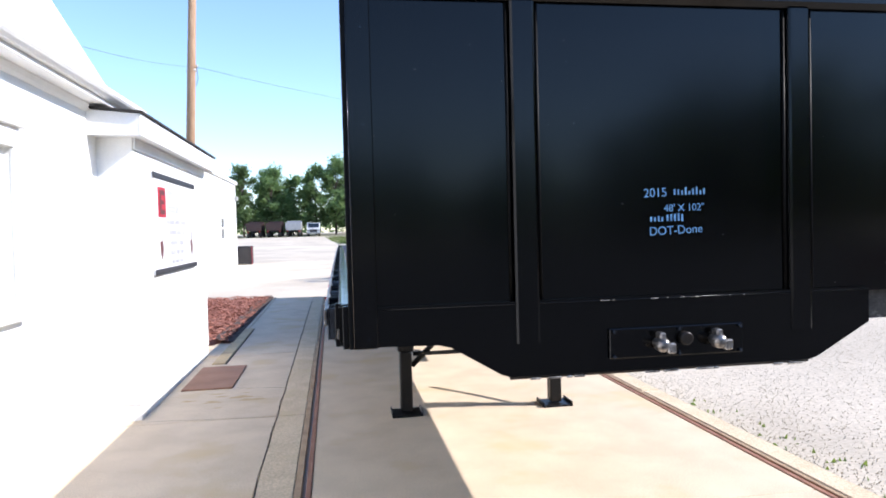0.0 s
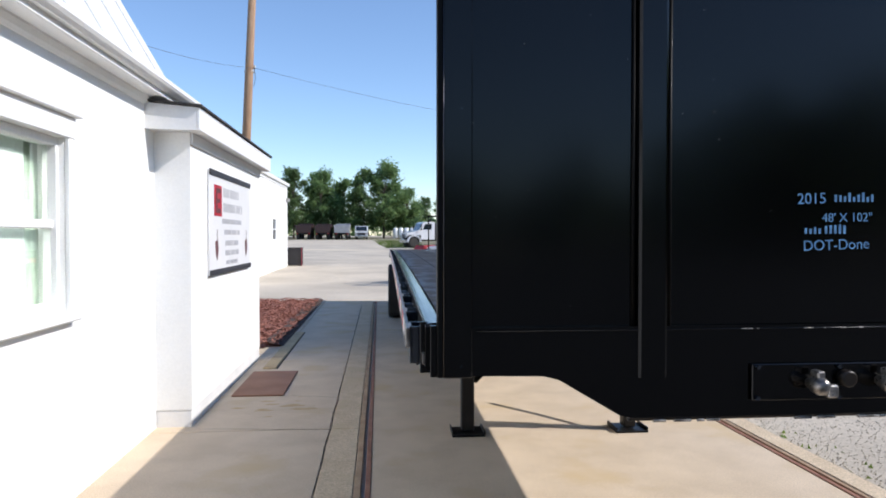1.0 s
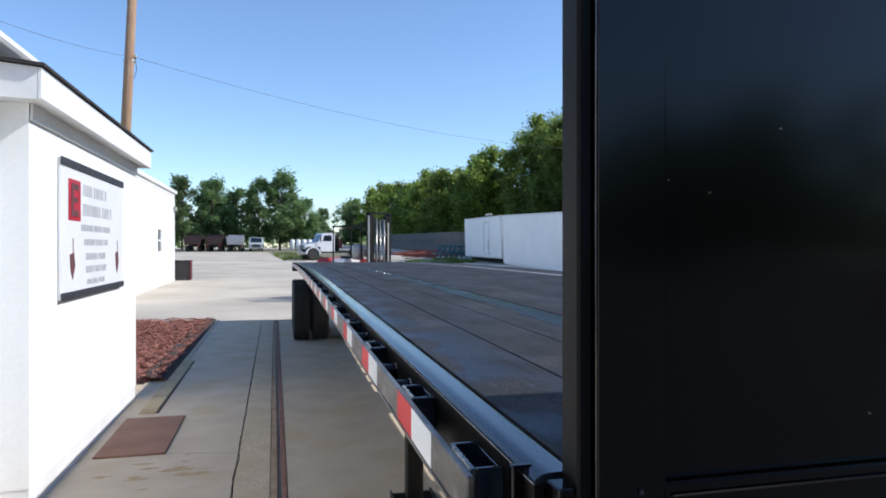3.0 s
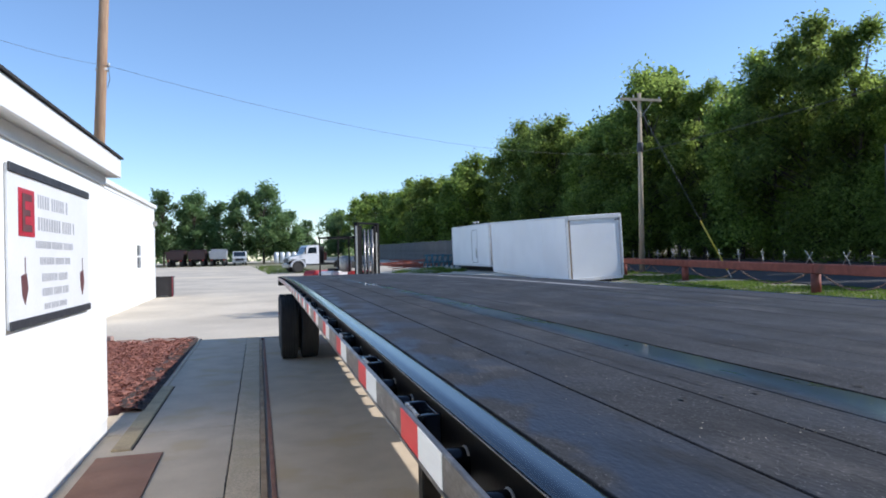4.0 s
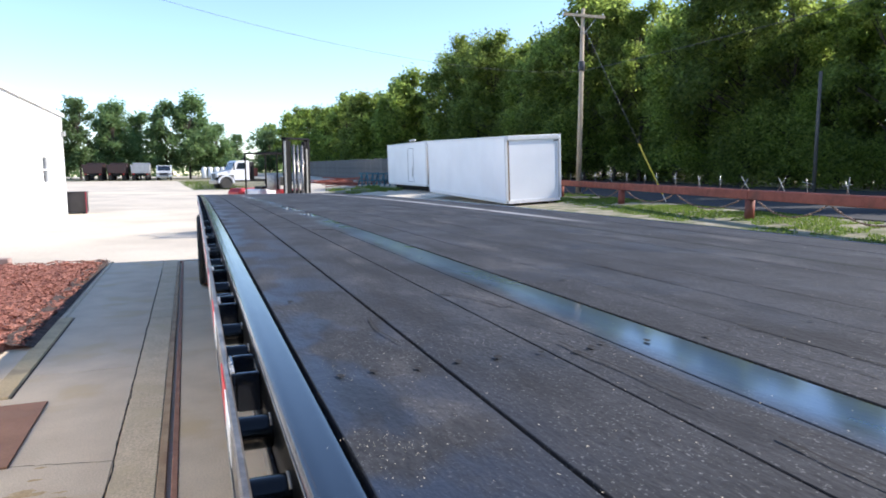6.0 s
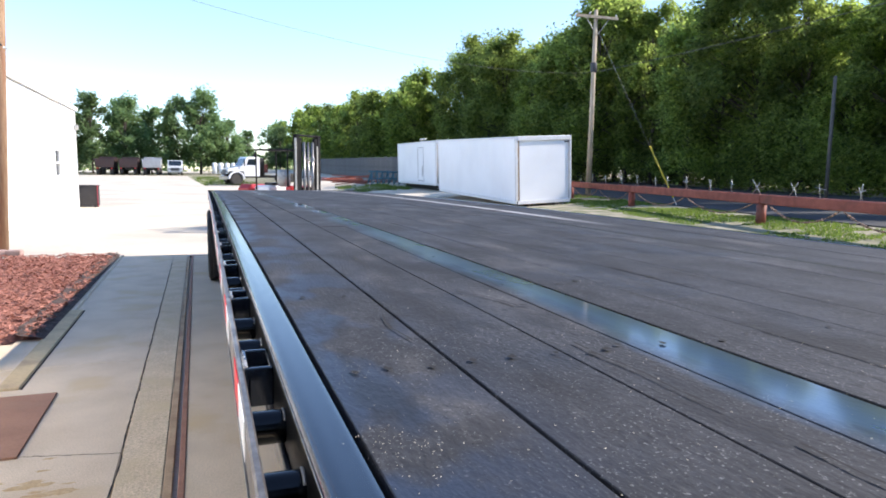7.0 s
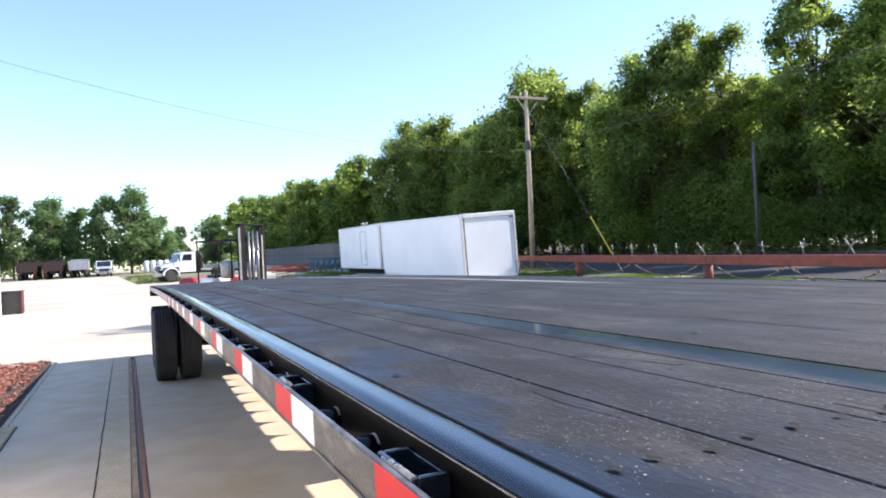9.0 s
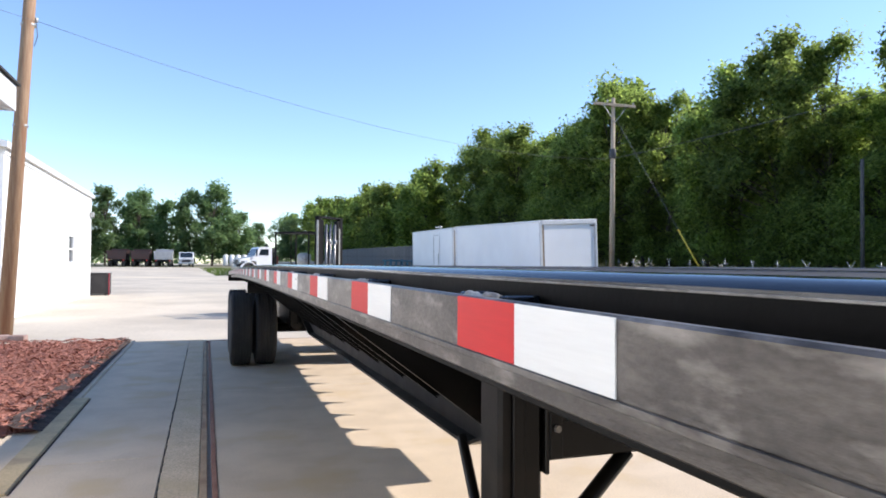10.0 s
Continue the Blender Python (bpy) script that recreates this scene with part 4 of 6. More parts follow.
# headboard: sheet, rim posts, ribs, top rail, apron with sloped corners
HX0, HX1 = 0.070, 2.438
HC = (HX0 + HX1) / 2
head = part("headboard", box(B(), HX0 + 0.1, HX1 - 0.1, 0.0, 0.012, -0.03, 1.10), BLACK_GLOSS, trailer, "glossy black steel headboard")
for x0, x1 in ((HX0, HX0 + 0.115), (HX1 - 0.115, HX1)):
    near = x0 < HC
    a, b = (HX0 + 0.034, HX0 + 0.117) if near else (HX1 - 0.117, HX1 - 0.034)
    part("rim_post", box(B(), a, b, -0.03, 0.016, -0.155, 1.06, 0.003), BLACK_GLOSS, head)
    a, b = (HX0 + 0.016, HX0 + 0.0335) if near else (HX1 - 0.0335, HX1 - 0.016)
    part("rim_flange", box(B(), a, b, -0.024, 0.018, -0.155, 1.06, 0.003), BLACK_SHADED, head, "folded edge of the sheet")
    part("worn_edge", rod(B(), (HX0 + 0.034 if near else HX1 - 0.034, -0.0295, -0.155), (HX0 + 0.034 if near else HX1 - 0.034, -0.0295, 1.06), 0.0012, n=6), BLACK_RAIL, head, "bright worn paint edge")
    a, b = (HX0 - 0.004, HX0 + 0.0155) if near else (HX1 - 0.0155, HX1 + 0.004)
    part("rail_end_plate", box(B(), a, b, -0.020, 0.012, -0.153, -0.004, 0.002), BLACK_GLOSS, head)
part("top_rail", box(B(), HX0 + 0.016, HX1 - 0.016, -0.035, 0.05, 1.06, 1.20, 0.02), BLACK_GLOSS, head)
for xc, w in ((0.727, 0.100), (1.815, 0.100)):
    bm = B()
    prism(bm, [(xc - w / 2, 0.0), (xc - w / 2 + 0.006, -0.020), (xc - w / 2 + 0.014, -0.024), (xc + w / 2 - 0.014, -0.024), (xc + w / 2 - 0.006, -0.020), (xc + w / 2, 0.0)], -0.165, 1.058, "z")
    part("rib", bm, BLACK_GLOSS, head, "pressed vertical rib")
    # darker beads draw the shade along the rib's sides
    for s in (-1, 1):
        part("rib_bead", rod(B(), (xc + s * (w / 2 + 0.006), -0.004, -0.16), (xc + s * (w / 2 + 0.006), -0.004, 1.055), 0.006, n=6), BLACK_SHADED, head)
ap = B()
prism(ap, [(HX0 + 0.116, -0.012), (HX0 + 0.116, -0.152), (0.40, -0.156), (0.445, -0.168), (0.625, -0.275), (0.66, -0.285), (2 * HC - 0.66, -0.285), (2 * HC - 0.625, -0.275), (2 * HC - 0.40, -0.150), (2 * HC - 0.40, -0.012)], -0.018, -0.006, "y")
part("apron_plate", ap, BLACK_GLOSS, head)
part("skirt_plate", box(B(), 2 * HC - 0.398, HX1 - 0.118, 0.05, 0.06, -0.15, -0.012), RUB_GREY, head, "scuffed grey steel end plate")
part("seam_bead", rod(B(), (HX0 + 0.13, -0.02, -0.022), (2 * HC - 0.40, -0.02, -0.022), 0.002, n=6), BLACK_GLOSS, head)
part("apron_lip", rod(B(), (0.66, 0.0, -0.285), (2 * HC - 0.66, 0.0, -0.285), 0.014, n=8), BLACK_FRAME, head, "rolled lower lip")
rng = random.Random(11)
for k in range(16):
    x = rng.uniform(0.7, 1.78)
    part("weld_spot", rod(B(), (x, -0.012, -0.296), (x + rng.uniform(0.02, 0.06), -0.012, -0.296), 0.005, n=5), WELD, head)
for k in range(15):
    x = rng.choice((rng.uniform(0.98, 1.06), rng.uniform(1.15, 1.42), rng.uniform(1.15, 1.42), rng.uniform(1.45, 1.62)))
    part("weld_spot", rod(B(), (x, -0.0215, -0.022), (x + rng.uniform(0.004, 0.022), -0.0215, -0.022), 0.0018, n=5), WELD, head)
for x, z in ((0.155, -0.01), (0.155, -0.12), (0.155, 0.95), (0.155, 0.62)):
    part("bolt_head", rod(B(), (x, -0.022, z), (x, -0.0335, z), 0.003, n=6, smooth=False), BLACK_RAIL, head)
# coupling panel
panel = part("coupling_panel", box(B(), 1.03, 1.56, -0.032, -0.02, -0.238, -0.128, 0.004), BLACK_GLOSS, head, "bolted coupling panel")
for x in (1.045, 1.545, 1.30):
    for z in (-0.137, -0.229):
        part("bolt", rod(B(), (x, -0.032, z), (x, -0.042, z), 0.007, n=6, smooth=False), BLACK_RAIL, panel)


def air_coupling(x, z):
    g = part("air_coupling", lathe(B(), [(-0.11, 0.008), (-0.104, 0.022), (-0.085, 0.028), (-0.066, 0.027), (-0.055, 0.017), (-0.033, 0.017)], (x, 0, z), "y", 14), COUPLING, panel, "dull metal air coupling")
    bm = B()
    box(bm, x + 0.008, x + 0.042, -0.108, -0.085, z - 0.030, z + 0.008, 0.005)
    box(bm, x - 0.012, x + 0.012, -0.09, -0.05, z + 0.02, z + 0.044, 0.004)
    part("lug", bm, COUPLING, g)


air_coupling(1.21, -0.185)
air_coupling(1.432, -0.182)
part("socket", lathe(B(), [(-0.060, 0.02), (-0.056, 0.026), (-0.033, 0.026)], (1.32, 0, -0.172), "y", 12), BLACK_FRAME, panel, "black round electric socket")

# marker writing on the sheet; the maker's name and serial number are bars
def letters(text, x, z, size, tilt=0.0):
    c = bpy.data.curves.new("marker_text", "FONT")
    c.body, c.size, c.extrude = text, size, 0.0006
    ob = new("marker_text", c)
    bpy.context.view_layer.update()
    me = bpy.data.meshes.new_from_object(ob.evaluated_get(bpy.context.evaluated_depsgraph_get()))
    bpy.data.objects.remove(ob)
    me.materials.clear()
    me.materials.append(CHALK)
    o = part("marker_text", me, CHALK, head, "pale blue handwritten marker text")
    o.matrix_local = pose(x, -0.002, z, 90, tilt, 0)


letters("2015", 1.185, 0.352, 0.047, -2)
letters("48' X 102\"", 1.265, 0.298, 0.038, -1)
letters("DOT-Done", 1.205, 0.210, 0.045, -2)
for x, z, n in ((1.305, 0.360, 9), (1.21, 0.262, 4), (1.275, 0.262, 5)):
    r = random.Random(n)
    for k in range(n):
        h = r.uniform(0.014, 0.030)
        part("marker_stroke", box(B(), x + 0.0148 * k, x + 0.0148 * k + 0.007, -0.003, -0.0005, z, z + h), CHALK, head, "pale blue marker stroke")
dots = B()
for k in range(26):
    x, z = rng.choice([(rng.gauss(0.23, 0.05), rng.uniform(0.3, 1.0)), (rng.gauss(0.93, 0.05), rng.uniform(0.5, 1.0)), (rng.uniform(0.2, 2.2), rng.uniform(0.0, 1.0))])
    rod(dots, (x, -0.0005, z), (x, -0.0035, z), rng.uniform(0.0006, 0.0015), n=5)
part("paint_fleck", dots, WELD, head, "small pale specks on the black paint")["kind"] = "stuff"

# side rails, rub rails, pockets, spools
PITCH = 0.577
RUB, POCKET = -0.035, 0.557       # top of the rub rail under the deck; the first stake pocket


def side(f):
    """Side rail with its glossy top, the lower rub rail outside it, stake pockets, pipe spools and reflective tape."""
    out = 1 if f(0) == 0 else -1
    bm = B()
    prism(bm, [(f(x), z) for x, z in ((0.055, -0.0125), (0.104, -0.0125), (0.104, -0.016), (0.066, -0.016), (0.066, -0.1235), (0.12, -0.1235), (0.12, -0.135), (0.058, -0.135), (0.055, -0.132))], 0.02, TL)
    sr = part("side_rail", bm, BLACK_SHADED, trailer, "black steel side rail")
    top = prism(B(), [(f(x), z) for x, z in ((0.055, -0.012), *((0.083 - 0.028 * (1 - k / 26), -0.008 * (1 - k / 26) ** 3.6) for k in range(27)), (0.096, 0.0), (0.099, -0.0003), (0.102, -0.001), (0.104, -0.004), (0.104, -0.012))], 0.02, TL)
    part("rail_top", top, BLACK_RAIL, sr, "glossy black rounded top face")
    part("worn_edge", xbox(B(), f, 0.0535, 0.0548, 0.02, TL, -0.0125, -0.0105, 0.0003), WELD, sr, "bare bright worn edge")
    part("lower_strip", xbox(B(), f, 0.046, 0.0545, 0.02, TL, -0.124, RUB - 0.0565, 0.003), RUB_GREY, sr, "scuffed grey lower face")
    rub = part("rub_rail", xbox(B(), f, 0.0, 0.011, 0.10, TL, RUB - 0.053, RUB + 0.008, 0.003), RUB_GREY, trailer, "worn dark steel rub rail")
    part("rub_lip", xbox(B(), f, -0.0025, -0.0002, 0.10, TL, RUB - 0.0528, RUB - 0.0465, 0.001), RUB_GREY, rub)
    ys = [0.175] + [POCKET + PITCH * k for k in range(24)]
    for y in ys:
        bm = B()
        x0, x1 = 0.0115, 0.0545
        z0, z1 = RUB + (-0.105 if y < 0.3 else -0.052), RUB + 0.010
        xbox(bm, f, x0, x0 + 0.007, y - 0.055, y + 0.055, z0, z1, 0.002)
        for s in (-1, 1):
            xbox(bm, f, x0 + 0.007, x1, y + s * 0.0515 - 0.0035, y + s * 0.0515 + 0.0035, z0, z1, 0.002)
        xbox(bm, f, x1 - 0.004, x1, y - 0.048, y + 0.048, z0, z1 - 0.004, 0.001)
        po = part("stake_pocket", bm, BLACK_RAIL, trailer)
        if out > 0 and y < 7:
            rg = random.Random(int(y * 1000))
            part("weld", tube(B(), [(f(x0 + 0.002), y - 0.052 + 0.006 * q, z1 - 0.003 + rg.uniform(-0.0025, 0.0015)) for q in range(16)], 0.0042, 7), WELD, po, "bare lumpy weld")
        if y > 0.3:
            part("slot", xbox(B(), f, 0.0448, 0.0459, y - 0.09, y + 0.03, RUB - 0.069, RUB - 0.059), GAP, po)
    for y in ys[1:-1]:
        for dy in (0.187, 0.377):
            bm = B()
            rod(bm, (f(0.0112), y + dy, RUB - 0.030), (f(0.0549), y + dy, RUB - 0.030), 0.0225, n=18, caps=False)
            sp = part("pipe_spool", bm, BLACK_GLOSS, trailer)
            if out > 0 and y < 6:
                bead, rg = B(), random.Random(int(y * 100 + dy * 10))
                turn = [0.4 + 0.3 * q for q in range(8)]
                tube(bead, [(f(0.0535), y + dy + (0.0225 + rg.uniform(-0.001, 0.001)) * math.cos(q), RUB - 0.030 + 0.0225 * math.sin(q)) for q in turn], rg.uniform(0.0016, 0.0024), 6)
                part("weld", bead, WELD, sp, "bare bright weld bead")
    for k in range(24):
        y = 0.292 + PITCH * k
        for a, b, m, nm in ((0.0, 0.152, TAPE_WHITE, "white_tape"), (0.1525, 0.293, TAPE_RED, "red_tape")):
            if y + b < TL:
                part(nm, xbox(B(), f, -0.0012, -0.0001, y + a, y + b, RUB - 0.0460, RUB + 0.0065), m, rub)


on_both(side)
# front corner gusset and marker lamp
part("corner_plate", box(B(), 0.040, 0.104, 0.051, 0.062, -0.155, -0.001, 0.002), BLACK_GLOSS, trailer)
part("corner_plate", box(B(), TW - 0.104, TW - 0.040, 0.051, 0.062, -0.155, -0.001, 0.002), BLACK_GLOSS, trailer)
lamp = part("marker_lamp", box(B(), 0.034, 0.0465, 0.20, 0.275, -0.162, -0.126, 0.004), BLACK_FRAME, trailer, "small amber side marker lamp")
part("lens", box(B(), 0.022, 0.0335, 0.21, 0.265, -0.157, -0.131, 0.005), AMBER, lamp)

# tie-down brackets under the far rub rail
for k in range(10, 18):
    y = POCKET + PITCH * k
    bm = B()
    prism(bm, [(y - 0.15, -0.1355), (y + 0.10, -0.1355), (y + 0.05, -0.20), (y + 0.0, -0.34), (y - 0.03, -0.22)], TW - 0.10, TW - 0.09, "x")
    part("tie_bracket", bm, BLACK_FRAME, trailer)

# frame: main beams with a deepening belly, crossmembers, braces
for xc in (0.80, 1.43):
    bm = B()
    prism(bm, [(0.35, -0.15), (0.35, -0.30), (3.2, -0.36), (4.2, -0.72), (9.0, -0.72), (10.0, -0.50), (14.3, -0.50), (14.3, -0.15)], xc - 0.006, xc + 0.006, "x")
    beam = part("main_beam", bm, BLACK_FRAME, trailer, "deep black frame beam")
    bm = B()
    for (ya, za), (yb, zb) in (((0.35, -0.30), (3.2, -0.36)), ((3.2, -0.36), (4.2, -0.72)), ((4.2, -0.72), (9.0, -0.72)), ((9.0, -0.72), (10.0, -0.50)), ((10.0, -0.50), (14.3, -0.50))):
        prism(bm, [(ya, za - 0.016), (yb, zb - 0.016), (yb, zb - 0.001), (ya, za - 0.001)], xc - 0.07, xc + 0.07, "x")
    part("flange", bm, BLACK_FRAME, beam)
for k in range(24):
    y = 0.5 + PITCH * k
    bm = B()
    box(bm, 0.15, TW - 0.15, y - 0.003, y + 0.003, -0.145, -0.04)
    box(bm, 0.15, TW - 0.15, y - 0.03, y + 0.03, -0.149, -0.1455)
    part("crossmember", bm, BLACK_FRAME, trailer)
for k in range(21):
    y = 1.1 + PITCH * k
    for s in (-1, 1):
        xa, xb = HC + s * (HC - 0.15), HC + s * 0.48
        deep = -0.27 if y < 3.9 else -0.60 if y < 9.2 else -0.42
        bm = B()
        prism(bm, [(xa, -0.132), (xb, -0.132), (xb, deep), (xb + s * 0.05, deep), (xa, -0.165)], y - 0.004, y + 0.004)
        prism(bm, [(xa, -0.1655), (xb + s * 0.05, deep - 0.0005), (xb + s * 0.05, deep - 0.008), (xa, -0.173)], y - 0.03, y + 0.03)
        part("outrigger", bm, BLACK_FRAME, trailer, "tapered black outrigger bracket")

# landing gear
gear = part("landing_gear", box(B(), 0.668, 1.85, 3.43, 3.50, -0.60, -0.16, 0.008), BLACK_FRAME, trailer, "black two-leg landing gear")
for xc, s in ((0.580, 1), (1.94, -1)):
    bm = B()
    box(bm, xc - 0.07, xc + 0.07, 3.325, 3.47, -0.82, -0.19, 0.012)
    box(bm, xc - 0.052, xc + 0.052, 3.345, 3.455, -1.34, -0.821, 0.01)
    leg = part("leg", bm, BLACK_FRAME, gear)
    part("guide_angle", box(B(), xc - 0.03, xc + 0.008, 3.312, 3.3245, -0.81, -0.20, 0.004), BLACK_FRAME, leg)
    part("leg_cap", box(B(), xc - 0.08, xc + 0.02, 3.315, 3.40, -0.188, -0.176, 0.003), BLACK_FRAME, leg)
    bm = B()
    box(bm, xc - 0.135, xc + 0.135, 3.28, 3.53, -1.369, -1.352, 0.006)
    for sx in (-1, 1):
        box(bm, xc + sx * 0.13 - 0.006, xc + sx * 0.13 + 0.006, 3.29, 3.52, -1.352, -1.327, 0.003)
    part("foot_plate", bm, BLACK_FRAME, leg)
    part("rear_brace", tube(B(), [(xc + s * 0.03, 3.475, -1.10), (xc + s * 0.07, 3.80, -0.92), (xc + s * 0.13, 4.15, -0.70)], 0.022, 8), BLACK_FRAME, gear)
    part("cross_brace", tube(B(), [(xc + s * 0.06, 3.44, -0.96), (xc + s * 0.45, 3.46, -0.60)], 0.026, 8), BLACK_FRAME, gear)
    part("bracket", box(B(), xc + s * 0.072, xc + s * 0.086, 3.31, 3.42, -0.60, -0.19, 0.004), BLACK_FRAME, gear)
    part("bracket_flange", box(B(), min(xc + s * 0.0865, xc + s * 0.13), max(xc + s * 0.0865, xc + s * 0.13), 3.31, 3.322, -0.56, -0.19, 0.004), BLACK_FRAME, gear)
    for z in (-0.26, -0.33, -0.40, -0.47):
        part("bolt", rod(B(), (xc + s * 0.107, 3.3095, z), (xc + s * 0.107, 3.296, z), 0.011, n=6, smooth=False), WELD, gear)
part("cross_shaft", rod(B(), (0.65, 3.40, -0.85), (1.87, 3.40, -0.85), 0.018, n=8), BLACK_FRAME, gear)
# a tool box under the far side
part("tool_box", box(B(), 1.95, 2.42, 5.45, 6.30, -0.40, -0.152, 0.02), BLACK_FRAME, trailer)


# wheels: two axles with dual tyres, mudflap brackets
def wheel(parent, xc, yc, zc, out):
    r, w = 0.505, 0.142
    prof = [(-w, 0.29), (-w * 0.98, 0.44), (-w * 0.9, 0.485), (-w * 0.78, r - 0.004)]
    for k in range(6):
        a = -w * 0.70 + 2 * w * 0.70 * k / 5
        prof += [(a - 0.012, r - 0.012), (a - 0.009, r), (a + 0.009, r), (a + 0.012, r - 0.012)]
    prof += [(w * 0.78, r - 0.004), (w * 0.9, 0.485), (w * 0.98, 0.44), (w, 0.29)]
    t = part("tyre", lathe(B(), prof, (xc, yc, zc), "x", 40), RUBBER, parent, "ribbed black tyre")
    part("rim", lathe(B(), [(out * 0.09, 0.05), (out * 0.075, 0.12), (out * 0.02, 0.2), (out * 0.115, 0.27), (out * 0.125, 0.289), (-out * 0.12, 0.289), (-out * 0.11, 0.1)], (xc, yc, zc), "x", 24), BODY_GREY, t, "grey steel rim")


for n, y in enumerate((11.38, 12.63)):
    zc = -0.864
    axle = part("axle", rod(B(), (0.35, y, zc), (TW - 0.35, y, zc), 0.065, n=12), BLACK_FRAME, trailer)
    for f, out in ((lambda x: x, -1), (lambda x: TW - x, 1)):
        wheel(axle, f(0.107), y, zc, out)
        wheel(axle, f(0.437), y, zc, out)
    part("brake_chamber", lathe(B(), [(0, 0.05), (0.02, 0.09), (0.14, 0.09), (0.16, 0.05)], (0.85, y - 0.25, zc + 0.05), "y", 12), BLACK_FRAME, axle)
for xc in (0.80, 1.70):
    part("suspension_hanger", box(B(), xc - 0.06, xc + 0.06, 11.0, 13.6, -0.80, -0.515, 0.02), BLACK_FRAME, trailer)
for x in (0.20, TW - 0.40):
    part("flap_bracket", box(B(), x - 0.03, x + 0.22, 10.82, 10.85, -0.34, -0.20, 0.006), BLACK_FRAME, trailer)
rear = part("rear_sill", box(B(), 0.0, TW, TL + 0.001, TL + 0.06, -0.20, -0.004, 0.01), BLACK_FRAME, trailer)
for x in (0.3, 0.55, TW - 0.55, TW - 0.3):
    part("tail_lamp", lathe(B(), [(0, 0.05), (0.02, 0.045)], (x, TL + 0.061, -0.1), "y", 14), FORK_RED, rear, "red round tail lamp")

# deck boards; a few joints stay open, the rest are tight
EDGES = [0.107, 0.303, 0.489, 0.616, 0.742, 0.905, 1.085, 1.260, 1.435, 1.610, 1.785, 1.960, 2.135, 2.394]
OPEN = {0.303: 0.0034, 0.489: 0.0016, 0.742: 0.0030, 0.905: 0.0005, 1.085: 0.0008, 1.260: 0.0004, 1.435: 0.0006, 1.610: 0.0004, 1.785: 0.0026, 1.960: 0.0005, 2.135: 0.0006}
part("deck_underlay", box(B(), 0.12, TW - 0.12, 0.07, TL - 0.02, -0.040, -0.034), GAP, trailer)
rng = random.Random(21)
for i in range(len(EDGES) - 1):
    x0, x1 = EDGES[i] + OPEN.get(EDGES[i], 0.0007), EDGES[i + 1] - OPEN.get(EDGES[i + 1], 0.0007)
    if i == 0:
        x0 += 0.004
    cuts = [0.065, rng.uniform(2.8, 4.2) + (0.6 if i % 2 else 0), rng.uniform(7.0, 9.0), rng.uniform(11.2, 12.6), TL]
    for a, b in zip(cuts[:-1], cuts[1:]):
        dz = rng.uniform(-0.0014, 0.0006)
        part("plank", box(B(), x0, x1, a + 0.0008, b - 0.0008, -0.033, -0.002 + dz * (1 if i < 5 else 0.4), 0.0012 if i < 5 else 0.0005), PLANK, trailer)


def speck(bm, x, y, r, z, rg, n=7):
    """A ragged flat fleck."""
    vs = [bm.verts.new((x + r * rg.uniform(0.45, 1.3) * math.cos(6.283 * k / n), y + 1.5 * r * rg.uniform(0.45, 1.3) * math.sin(6.283 * k / n), z)) for k in range(n)]
    bm.faces.new(vs)


nails, chips, cracks = B(), B(), B()
for k in range(24):
    y = 0.357 + PITCH * k
    for i in range(len(EDGES) - 1):
        for fx in (0.25, 0.75):
            if rng.random() < 0.6:
                speck(nails, EDGES[i] + (EDGES[i + 1] - EDGES[i]) * fx + rng.uniform(-0.01, 0.01), y + rng.uniform(-0.02, 0.02), rng.uniform(0.0035, 0.0075), 0.0004, rng)
for x in (0.199, 0.334, 0.396, 0.472, 0.56, 0.67):
    for j in range(3):
        speck(nails, x + rng.uniform(-0.005, 0.005), 1.515 + rng.uniform(-0.004, 0.004), rng.uniform(0.003, 0.006), 0.0005 + 0.0001 * j, rng)
part("screw_head", nails, GAP, trailer, "dark screw holes in the boards")["kind"] = "stuff"
for k in range(1500):
    y = 0.7 + 6.5 * rng.random() ** 1.7
    x = min(2.3, max(0.16, rng.gauss(rng.choice((0.3, 0.6, 0.9, 1.4, 1.9)), 0.12)))
    speck(chips, x, y, rng.uniform(0.0005, 0.0013) * (2.0 if k % 31 == 0 else 1), 0.0008, rng, 5)
for k in range(130):
    speck(chips, rng.gauss(0.15, 0.022), rng.gauss(rng.choice((1.25, 1.52)), 0.05), rng.uniform(0.0004, 0.0009), 0.0008, rng, 5)
part("wood_chip", chips, STONE, trailer, "pale splinters scattered on the boards")["kind"] = "stuff"
for k in range(64):
    x, y, r = rng.uniform(0.2, 2.3), rng.uniform(0.9, 9.0), rng.uniform(0.0006, 0.0018)
    n = rng.randint(3, 8)
    for j in range(n):
        q = x + 0.006 * math.sin(j * 1.3 + k)
        vs = [bm_v for bm_v in (cracks.verts.new((q - r, y + 0.05 * j, 0.0006)), cracks.verts.new((q + r, y + 0.05 * j, 0.0006)), cracks.verts.new((x + 0.006 * math.sin((j + 1) * 1.3 + k) + r * 0.7, y + 0.05 * (j + 1), 0.0006)), cracks.verts.new((x + 0.006 * math.sin((j + 1) * 1.3 + k) - r * 0.7, y + 0.05 * (j + 1), 0.0006)))]
        cracks.faces.new(vs)
